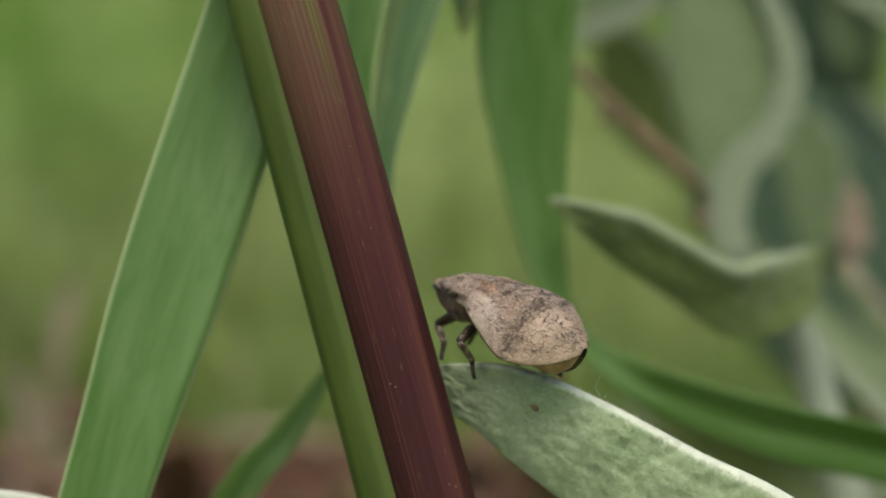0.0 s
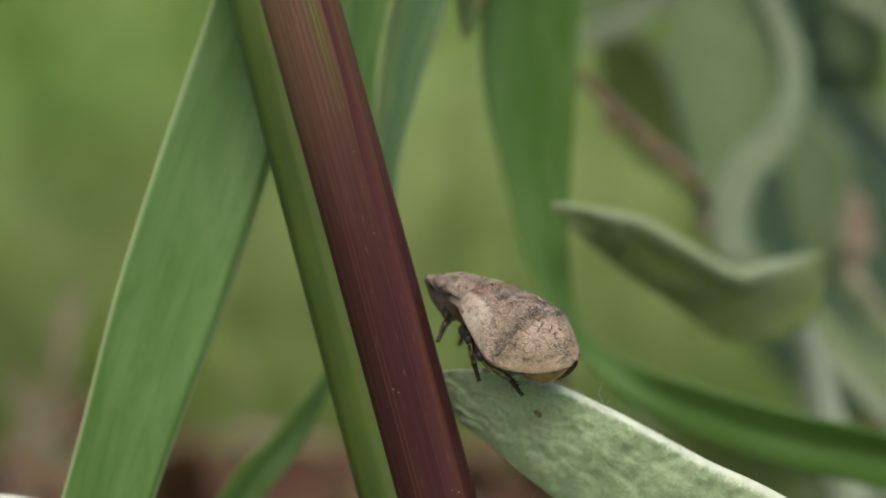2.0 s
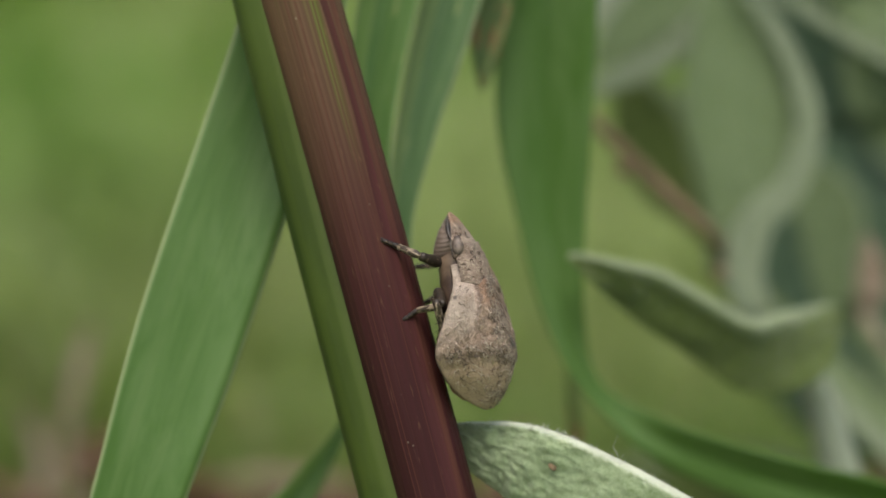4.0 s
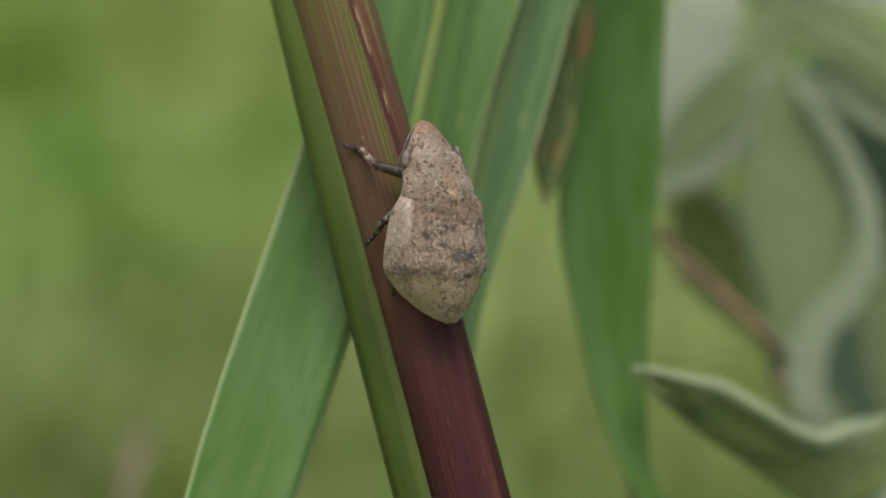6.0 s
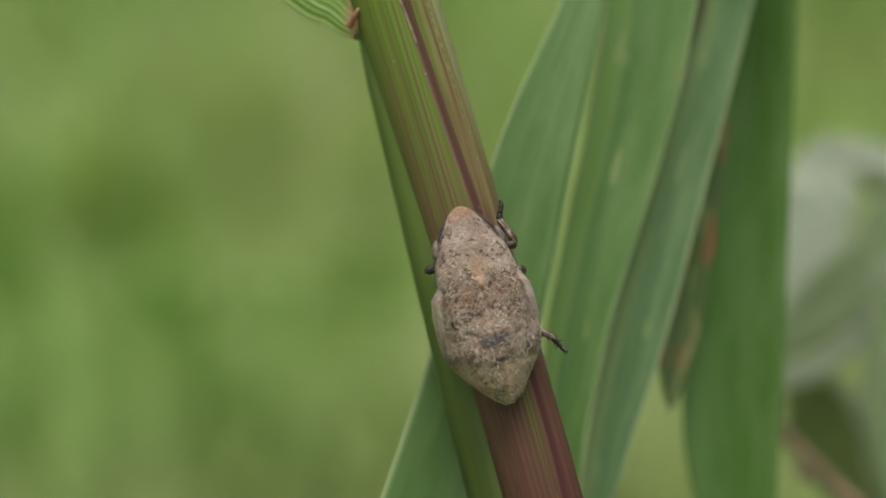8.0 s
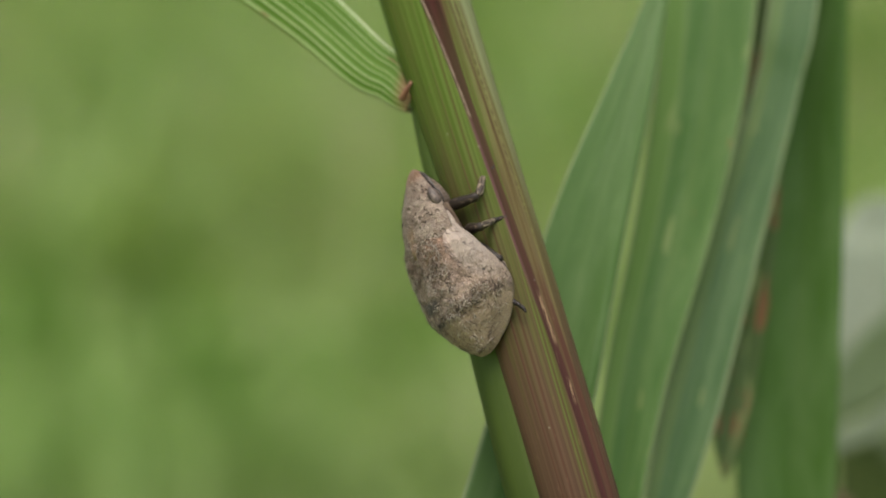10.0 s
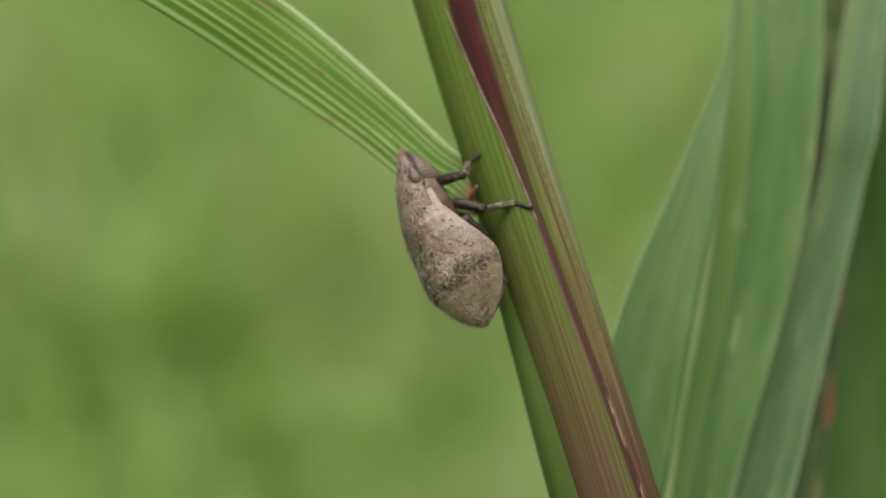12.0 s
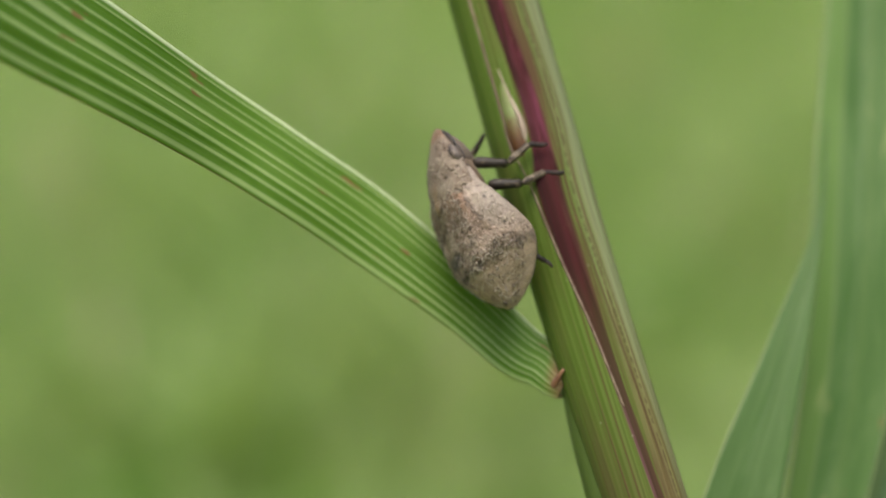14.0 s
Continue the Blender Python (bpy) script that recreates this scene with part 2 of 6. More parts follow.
    dots = n.math("MULTIPLY", n.band(off, 0.085, 0.002, 0.006), n.step(n.noise(n.vec(n.uv, (40, 5, 1)), 1.0, 2, 0.5), 0.42, 0.52))
    col = n.mix(n.math("MULTIPLY", dots, n.math("MULTIPLY", n.step(v, 20.0, 24.0), 0.6)), col, (0.045, 0.028, 0.014))
    # dry pale scratches
    scar = n.math("MULTIPLY", n.band(n.math("MULTIPLY_ADD", n.math("SUBTRACT", patch, 0.5), 0.02, off), 0.008, 0.003, 0.008), n.math("ADD", n.band(v, 16.0, 0.2, 0.4), n.band(v, 18.8, 0.6, 0.6)))
    torn = n.step(n.noise(n.vec(n.uv, (150, 1.8, 1), (4, 0, 0)), 1.0, 3, 0.6), 0.40, 0.56)
    col = n.mix(n.math("MULTIPLY", scar, n.math("MULTIPLY", torn, 0.85)), col, (0.25, 0.175, 0.10))
    scuff = n.noise(n.vec(n.uv, (60, 0.9, 1)), 1.0, 3, 0.6)
    col = n.mix(n.math("MULTIPLY", n.step(scuff, 0.62, 0.76), 0.35), col, (0.16, 0.095, 0.05))
    wax = n.math("MULTIPLY", n.step(n.voronoi(n.pos, 1.7), 0.085, 0.05), n.step(n.noise(n.pos, 0.9, 2, 0.5), 0.50, 0.60))
    col = n.mix(n.math("MULTIPLY", wax, 0.22), col, (0.36, 0.36, 0.28))
    n.bump(n.math("ADD", ribs, n.math("MULTIPLY", lines, 0.4)), 0.25, 0.00008)
    return n.done(col, 0.0, 0.08)


def bud_material():
    """Bud in the sheath's slit: glossy olive green above, rusty brown below."""
    n = Nodes("bud_olive_brown", 0.35)
    x, y, z = n.split(n.pos)          # millimetres above the stem's foot
    f = n.noise(n.pos, 1.6, 4, 0.6)
    rise = n.math("MULTIPLY_ADD", n.math("SUBTRACT", f, 0.5), 1.4, z)
    col = n.mix(n.step(rise, 74.7, 75.5), (0.095, 0.042, 0.016), (0.150, 0.195, 0.060))
    col = n.mix(n.math("MULTIPLY", n.step(f, 0.45, 0.65), 0.4), col, (0.13, 0.11, 0.035))
    n.bump(f, 0.3, 0.00005)
    return n.done(col, 0.0, 0.4)


def chitin_material(name, a, b, rough=0.4, scale=2.5):
    n = Nodes(name, rough)
    f = n.noise(n.pos, scale, 4, 0.6)
    n.bump(f, 0.3, 0.00004)
    return n.done(n.mix(n.step(f, 0.38, 0.62), a, b), 0.0, 0.5)


def leg_material(name, ground, patch, share):
    """Leg: dark ground with lengthwise pale streaks and blotches."""
    n = Nodes(name, 0.5)
    u, v, _ = n.split(n.uv)
    f = n.noise(n.pos, 3.2, 3, 0.6)
    streak = n.noise(n.vec(n.uv, (7.0, 1.4, 1)), 1.0, 3, 0.6, 0.5)
    col = n.mix(f, tuple(c * 0.5 for c in ground), ground)
    col = n.mix(n.step(n.math("ADD", streak, n.math("MULTIPLY", n.math("SUBTRACT", f, 0.5), 0.6)), 0.78 - share * 0.5, 0.88 - share * 0.5), col, patch)
    n.bump(n.noise(n.pos, 9.0, 3), 0.4, 0.00003)
    return n.done(col, 0.0, 0.3)


def wing_material():
    """Mottled tan fore wing: u across from midline to margin, v along from shoulder to tip in millimetres."""
    n = Nodes("wing_tan", 0.44)
    u, v, _ = n.split(n.uv)
    big = n.noise(n.pos, 1.2, 4, 0.6, 0.6)
    crinkle = n.noise(n.pos, 3.7, 3, 0.65, 2.4)
    worm = n.noise(n.vec(n.pos, (1, 1, 1), (5, 2, 1)), 5.2, 1, 0.5, 2.6)
    hair = n.noise(n.vec(n.pos, (3, 7, 7)), 1.0, 3, 0.6, 1.8)
    thread = n.math("MULTIPLY", n.step(n.math("ABSOLUTE", n.math("SUBTRACT", worm, 0.5)), 0.075, 0.03), n.step(big, 0.28, 0.42))
    # wavy cross line behind the middle parts the tufted disc from the smooth tip
    warp = n.math("ADD", n.math("MULTIPLY", n.math("SUBTRACT", big, 0.5), 0.9), n.math("MULTIPLY", n.math("SUBTRACT", crinkle, 0.5), 0.7))
    along = n.math("ADD", v, warp)
    back = n.math("ADD", along, n.math("MULTIPLY", u, 0.62))
    tip = n.step(back, 4.0, 4.4)
    tufted = n.math("MULTIPLY_ADD", tip, -0.7, 1.0)
    base = n.mix(n.step(big, 0.40, 0.58), (0.224, 0.156, 0.110), (0.329, 0.245, 0.181))
    base = n.mix(n.math("MULTIPLY", tip, 0.7), base, (0.284, 0.204, 0.140))
    mid = n.math("MULTIPLY", n.band(v, 1.75, 0.4, 0.6), n.step(u, 0.55, 0.2))
    base = n.mix(n.math("MULTIPLY", mid, 0.3), base, (0.134, 0.073, 0.040))
    rust = n.math("MULTIPLY", n.band(v, 0.9, 0.5, 0.7), n.band(u, 0.45, 0.2, 0.25))
    base = n.mix(n.math("MULTIPLY", rust, 0.55), base, (0.251, 0.122, 0.055))
    base = n.mix(n.math("MULTIPLY", n.step(crinkle, 0.48, 0.66), n.math("MULTIPLY", tufted, 0.30)), base, (0.394, 0.303, 0.232))
    base = n.mix(n.math("MULTIPLY", n.step(crinkle, 0.47, 0.34), n.math("MULTIPLY", tufted, 0.36)), base, (0.062, 0.038, 0.024))
    base = n.mix(n.math("MULTIPLY", n.step(hair, 0.57, 0.66), n.math("MULTIPLY", tufted, 0.22)), base, (0.488, 0.383, 0.298))
    rear = n.band(back, 3.94, 0.03, 0.20)
    fore = n.band(n.math("SUBTRACT", along, u), 2.0, 0.05, 0.20)
    patchy = n.step(n.noise(n.pos, 4.8, 3, 0.6), 0.40, 0.60)
    bands = n.math("MAXIMUM", n.math("MULTIPLY", rear, n.math("MULTIPLY_ADD", patchy, 0.50, 0.12)), n.math("MULTIPLY", fore, n.math("MULTIPLY", patchy, 0.5)))
    base = n.mix(bands, base, (0.033, 0.018, 0.012))
    base = n.mix(n.math("MULTIPLY", thread, n.math("MULTIPLY_ADD", tip, 0.0, 0.35)), base, (0.062, 0.036, 0.024))
    # small blue-grey scuff beside the midline
    spot = n.step(n.math("ADD", u, n.math("MULTIPLY", n.math("SUBTRACT", crinkle, 0.5), 0.14)), 0.17, 0.09)
    base = n.mix(n.math("MULTIPLY", n.math("MULTIPLY", n.band(v, 3.28, 0.14, 0.22), spot), 0.85), base, (0.029, 0.025, 0.028))
    # black dot on the midline at the cross line
    dot = n.math("MULTIPLY", n.band(n.math("ADD", v, n.math("MULTIPLY", warp, 0.2)), 4.02, 0.05, 0.06), n.step(u, 0.09, 0.04))
    base = n.mix(n.math("MULTIPLY", dot, 0.9), base, (0.015, 0.011, 0.008))
    # pale outer lobe
    away = n.math("MULTIPLY", n.math("SUBTRACT", v, 1.45), 0.8)
    edge = n.math("ADD", n.math("SUBTRACT", u, n.math("MULTIPLY", n.math("MULTIPLY", away, away), 0.13)), n.math("MULTIPLY", n.math("SUBTRACT", crinkle, 0.5), 0.10))
    lobe = n.math("MULTIPLY", n.step(edge, 0.41, 0.55), n.step(v, 3.5, 1.7))
    # crease under the disc's edge: its shade is drawn as a dark line
    fold = n.math("MULTIPLY", n.band(edge, 0.455, 0.006, 0.035), n.step(v, 2.6, 1.8))
    base = n.mix(n.math("MULTIPLY", fold, 0.68), base, (0.059, 0.034, 0.022))
    shell = n.mix(n.step(big, 0.35, 0.65), (0.234, 0.200, 0.162), (0.303, 0.263, 0.216))
    shell = n.mix(n.math("MULTIPLY", n.step(crinkle, 0.46, 0.36), 0.45), shell, (0.092, 0.065, 0.045))
    base = n.mix(n.math("MULTIPLY", lobe, 0.68), base, shell)
    dots = n.math("MULTIPLY", n.step(n.voronoi(n.pos, 1.6), 0.16, 0.10), n.step(u, 0.45, 0.55))
    base = n.mix(n.math("MULTIPLY", dots, 0.7), base, (0.033, 0.023, 0.018))
    n.bump(n.math("MULTIPLY", n.math("ADD", crinkle, n.math("MULTIPLY", hair, 0.7)), n.math("MULTIPLY", tufted, n.math("MULTIPLY_ADD", lobe, -0.75, 1.0))), 1.0, 0.00015)
    return n.done(base, 0.0, 0.55)


def fore_body_material():
    """Head and pronotum: pitted buff with dark pits and a ginger tip."""
    n = Nodes("fore_body_buff", 0.6)
    x, y, z = n.split(n.pos)
    big = n.noise(n.pos, 1.3, 4, 0.6)
    crinkle = n.noise(n.pos, 6.0, 5, 0.7, 1.0)
    pit = n.voronoi(n.mix(0.12, n.pos, n.noise(n.pos, 4.0, 2, 0.5, 0.0, True)), 3.7)
    col = n.mix(n.step(big, 0.35, 0.65), (0.204, 0.149, 0.110), (0.322, 0.258, 0.203))
    col = n.mix(n.math("MULTIPLY", n.step(crinkle, 0.5, 0.68), 0.65), col, (0.459, 0.398, 0.297))
    sparse = n.step(n.noise(n.pos, 2.4, 2, 0.5), 0.44, 0.54)
    speck = n.band(n.math("ADD", pit, n.math("MULTIPLY", n.math("SUBTRACT", crinkle, 0.5), 0.30)), 0.20, 0.05, 0.05)
    col = n.mix(n.math("MULTIPLY", speck, n.math("MULTIPLY", sparse, 0.12)), col, (0.049, 0.035, 0.029))
    fold = n.step(n.math("ABSOLUTE", n.math("SUBTRACT", n.noise(n.vec(n.pos, (3.0, 1.0, 1.0)), 1.0, 2, 0.5), 0.5)), 0.03, 0.0)
    col = n.mix(n.math("MULTIPLY", fold, 0.2), col, (0.042, 0.028, 0.021))
    col = n.mix(n.math("MULTIPLY", n.step(x, 3.15, 3.5), 0.45), col, n.mix(n.step(crinkle, 0.4, 0.6), (0.254, 0.116, 0.052), (0.382, 0.215, 0.117)))
    ridge = n.math("MULTIPLY", n.band(y, 0.0, 0.16, 0.25), n.step(x, 1.9, 1.2))
    col = n.mix(n.math("MULTIPLY", ridge, 0.55), col, (0.331, 0.204, 0.113))
    n.bump(n.math("SUBTRACT", crinkle, n.math("MULTIPLY", n.step(pit, 0.3, 0.1), 0.8)), 1.0, 0.0002)
    return n.done(col, 0.0, 0.3)


def face_material():
    """Swollen face: fine transverse flutes, grey-brown."""
    n = Nodes("face_fluted", 0.5)
    x, y, z = n.split(n.pos)
    f = n.noise(n.pos, 3.0, 3, 0.6)
    flute = n.math("SINE", n.math("ADD", n.math("MULTIPLY", x, 38.0), n.math("MULTIPLY", n.math("ABSOLUTE", y), 14.0)))
    col = n.mix(n.step(flute, -0.6, 0.9), (0.115, 0.088, 0.068), (0.145, 0.112, 0.088))
    n.bump(flute, 0.25, 0.00004)
    return n.done(n.mix(n.math("MULTIPLY", f, 0.4), col, (0.10, 0.07, 0.05)), 0.0, 0.4)


def ground_material():
    n = Nodes("ground_turf", 0.95, scale=1.0)
    big = n.noise(n.pos, 4.5, 4, 0.6)
    mid = n.noise(n.pos, 22.0, 4, 0.65)
    fine = n.noise(n.pos, 160.0, 4, 0.7)
    soil = n.mix(n.step(fine, 0.35, 0.65), (0.026, 0.014, 0.008), (0.115, 0.058, 0.032))
    turf = n.mix(n.step(mid, 0.38, 0.62), (0.17, 0.25, 0.07), (0.29, 0.38, 0.15))
    turf = n.mix(n.math("MULTIPLY", n.step(big, 0.42, 0.66), 0.7), turf, (0.32, 0.40, 0.17))
    away = n.add("ShaderNodeVectorMath")
    away.operation = "LENGTH"
    n.link(n.vec(n.pos, (0.8, 1, 0), (0.010, -0.052, 0)), away.inputs[0])
    bare = n.step(n.math("ADD", away.outputs["Value"], n.math("MULTIPLY", mid, 0.05)), 0.066, 0.046)
    n.bump(n.math("ADD", mid, fine), 0.8, 0.01)
    return n.done(n.mix(bare, turf, soil), 0.0, 0.2)


def grass_material(name, dark, light, dry):
    n = Nodes(name, 0.6, scale=1.0)
    r = n.island()
    patch = n.noise(n.pos, 20.0, 3, 0.6)
    col = n.mix(r, dark, light)
    col = n.mix(n.step(patch, 0.40, 0.60), n.mix(0.60, col, (dark[0] * 0.70, dark[1] * 0.80, dark[2] * 0.45)), n.mix(0.55, col, (light[0] * 1.15, light[1] * 1.08, light[2] * 1.25)))
    col = n.mix(n.math("MULTIPLY", n.step(r, 0.95, 0.97), 0.8), col, dry)
    pale = n.math("MULTIPLY", n.step(n.noise(n.vec(n.pos, (1, 1, 1), (3.3, 1.2, 0)), 9.0, 2, 0.5), 0.50, 0.66), 0.32)
    col = n.mix(pale, col, (0.37, 0.36, 0.20))
    # a pale tint behind the stem and deep green ones beside it, placed to fit the camera's view
    for (x, y), size, share, tint in (((0.004, 0.145), 0.075, 0.42, (0.37, 0.42, 0.20)), ((-0.085, 0.215), 0.09, 0.55, (0.115, 0.235, 0.035)), ((-0.056, 0.152), 0.055, 0.60, (0.115, 0.225, 0.035))):
        away = n.add("ShaderNodeVectorMath")
        away.operation = "LENGTH"
        n.link(n.vec(n.pos, (1, 1, 0), (-x, -y, 0)), away.inputs[0])
        near = n.step(n.math("ADD", away.outputs["Value"], n.math("MULTIPLY", n.math("SUBTRACT", patch, 0.5), 0.06)), size, size * 0.35)
        col = n.mix(n.math("MULTIPLY", near, share), col, tint)
    return n.done(col, 0.45, 0.3)


def litter_material():
    n = Nodes("leaf_litter_brown", 0.85, scale=1000.0)
    r = n.island()
    f = n.noise(n.pos, 0.25, 4, 0.6)
    col = n.ramp(r, ((0.0, (0.045, 0.023, 0.013)), (0.45, (0.095, 0.057, 0.031)), (0.80, (0.135, 0.088, 0.050)), (1.0, (0.28, 0.235, 0.18))))
    return n.done(n.mix(n.math("MULTIPLY", f, 0.5), col, (0.10, 0.05, 0.03)), 0.1, 0.2)


STEM = stem_material("stem_wine_green")
HUSK_EDGE = chitin_material("sheath_edge_beige", (0.11, 0.070, 0.046), (0.19, 0.145, 0.095), 0.75, 1.2)
SHEATH = leaf_blade_material("sheath_green", (0.024, 0.043, 0.002), (0.037, 0.061, 0.004), 9, (0.042, 0.066, 0.006), rough=0.6, relief=0.3, glow=0.0, pale_top=(0.066, 0.106, 0.016))
BLADE_A = leaf_blade_material("blade_soft_green", (0.055, 0.13, 0.020), (0.088, 0.168, 0.045), 3, (0.12, 0.205, 0.065), (0.27, 0.34, 0.17), relief=0.3, rust=0.74, vein_gain=0.35)
BLADE_B = leaf_blade_material("blade_pale_margin", (0.06, 0.14, 0.025), (0.098, 0.185, 0.05), 3, (0.13, 0.215, 0.065), (0.22, 0.29, 0.13), relief=0.3, rust=0.70, margin=0.45, vein_gain=0.35, windows=0.66, lit_flank=(0.130, 0.235, 0.040))
BLADE_C = leaf_blade_material("blade_grey_green", (0.055, 0.125, 0.038), (0.095, 0.17, 0.065), 4, (0.12, 0.19, 0.08), (0.24, 0.30, 0.16), relief=0.3, rust=0.71, margin=0.43, vein_gain=0.35, windows=0.66, lit_flank=(0.150, 0.225, 0.070))
BLADE_E = leaf_blade_material("blade_deep_green", (0.05, 0.125, 0.012), (0.085, 0.165, 0.04), 3, (0.10, 0.18, 0.05), relief=0.3, vein_gain=0.35)
BLADE_SPOT = leaf_blade_material("blade_spotted_olive", (0.06, 0.105, 0.020), (0.09, 0.145, 0.045), 3, (0.11, 0.17, 0.06), relief=0.3, rust=0.56, vein_gain=0.35, windows=0.55)
BLADE_UP = leaf_blade_material("blade_ribbed_green", (0.085, 0.195, 0.008), (0.128, 0.245, 0.028), 8, (0.42, 0.53, 0.23), (0.62, 0.70, 0.46), relief=0.5, rust=0.67, glow=0.42, pink_base=True, one_edge=True, margin=0.44)
COLLAR = chitin_material("collar_pink", (0.21, 0.075, 0.050), (0.29, 0.14, 0.09), 0.5, 1.2)
BUD = bud_material()
SLIT = chitin_material("slit_rim_cream", (0.24, 0.185, 0.135), (0.36, 0.30, 0.215), 0.55, 1.5)
WOOL_NEAR = woolly_material("wool_pale_green", (0.125, 0.200, 0.070), (0.335, 0.410, 0.260), (0.60, 0.655, 0.52), lit_nap_to=0.095, blotch=0.45)
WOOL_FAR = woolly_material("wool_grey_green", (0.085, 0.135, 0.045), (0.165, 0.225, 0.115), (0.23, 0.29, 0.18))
WOOL_PALE = woolly_material("wool_white", (0.36, 0.40, 0.33), (0.55, 0.58, 0.50), (0.6, 0.63, 0.55))
WOOL_GREY = woolly_material("wool_silver_green", (0.20, 0.25, 0.16), (0.33, 0.38, 0.29), (0.42, 0.46, 0.38))
# darker felt copy: the shade on leaf undersides is put into its olive
WOOL_SHADE = woolly_material("wool_olive_shaded", (0.050, 0.090, 0.012), (0.105, 0.145, 0.036), (0.25, 0.31, 0.18), lit_nap_to=0.24, blotch=0.35)
WOOL_HAZE = woolly_material("wool_soft_grey_green", (0.14, 0.19, 0.105), (0.235, 0.285, 0.19), (0.30, 0.345, 0.25))
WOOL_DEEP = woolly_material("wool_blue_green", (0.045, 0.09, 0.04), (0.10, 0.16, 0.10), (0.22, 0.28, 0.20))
STALK = chitin_material("dry_stalk_brown", (0.10, 0.070, 0.036), (0.15, 0.105, 0.055), 0.8, 0.8)
DRY_LEAF = chitin_material("withered_leaf_beige", (0.16, 0.125, 0.085), (0.27, 0.22, 0.165), 0.9, 0.6)
LEG = leg_material("leg_dark_streaked", (0.030, 0.022, 0.015), (0.13, 0.098, 0.066), 0.40)
SHIN = leg_material("leg_banded", (0.045, 0.032, 0.022), (0.21, 0.168, 0.118), 0.60)
TARSUS = leg_material("foot_dark", (0.018, 0.013, 0.010), (0.09, 0.065, 0.045), 0.40)
WING = wing_material()
FORE = fore_body_material()
SETAE = chitin_material("setae_pale", (0.28, 0.235, 0.182), (0.44, 0.38, 0.312), 0.7, 2.0)
SCALE_DARK = chitin_material("scale_dark_brown", (0.042, 0.028, 0.019), (0.098, 0.068, 0.048), 0.7, 3.0)
SCUTE = chitin_material("scute_ginger", (0.21, 0.135, 0.085), (0.31, 0.22, 0.15), 0.7, 3.5)
AMBER = chitin_material("abdomen_amber", (0.165, 0.085, 0.036), (0.26, 0.155, 0.075), 0.5, 1.4)
FACE = face_material()
EYE = chitin_material("eye_grey_brown", (0.055, 0.040, 0.032), (0.12, 0.092, 0.072), 0.55, 5.0)
BELLY = chitin_material("belly_brown", (0.05, 0.030, 0.020), (0.13, 0.092, 0.060), 0.5, 1.2)
DARK = chitin_material("face_dark", (0.012, 0.010, 0.009), (0.05, 0.038, 0.03), 0.4, 3.0)
GROUND = ground_material()
GRASS = grass_material("grass_green", (0.135, 0.255, 0.042), (0.310, 0.425, 0.150), (0.46, 0.39, 0.29))
LITTER = litter_material()


# ---- building helpers ----
def part(name, bm, material, parent=None, label="", smooth=True):
    """Links a bmesh as one mesh object under its thing."""
    me = bpy.data.meshes.new(name)
    bmesh.ops.recalc_face_normals(bm, faces=bm.faces)
    bm.to_mesh(me)
    bm.free()
    me.materials.append(material)
    if smooth:
        me.polygons.foreach_set("use_smooth", [True] * len(me.polygons))
    ob = new(name, me)
    if parent:
        ob.parent = parent
    return tagged(ob, label)


def thing(name, base, label, category, group=""):
    """An Empty at a plan point, in plan directions, that parents its parts."""
    ob = new(name)
    ob.empty_display_size = 0.002
    ob.matrix_world = PLAN @ Matrix.Translation(Vector(base) * MM)
    return tagged(ob, label, category, group)


def spline(ctrl, n):
    """Catmull-Rom through the rows of ctrl, n steps per span."""
    c = [np.array(r, float) for r in ctrl]
    c = [2 * c[0] - c[1]] + c + [2 * c[-1] - c[-2]]
    out = []
    for i in range(1, len(c) - 2):
        p0, p1, p2, p3 = c[i - 1:i + 3]
        for k in range(n):
            t = k / n
            out.append(0.5 * (2 * p1 + (p2 - p0) * t + (2 * p0 - 5 * p1 + 4 * p2 - p3) * t * t + (3 * p1 - p0 - 3 * p2 + p3) * t ** 3))
    out.append(c[-2])
    return np.array(out)


def grid_faces(bm, rows, uvs, closed_u=False):
    """Quads between rows of vertices, with their uv."""
    lay = bm.loops.layers.uv.verify()
    for i in range(len(rows) - 1):
        m = len(rows[i])
        for j in range(m if closed_u else m - 1):
            j2 = (j + 1) % m
            f = bm.faces.new((rows[i][j], rows[i][j2], rows[i + 1][j2], rows[i + 1][j]))
            for lp, (a, b) in zip(f.loops, ((i, j), (i, j + 1), (i + 1, j + 1), (i + 1, j))):
                lp[lay].uv = uvs(a, b)


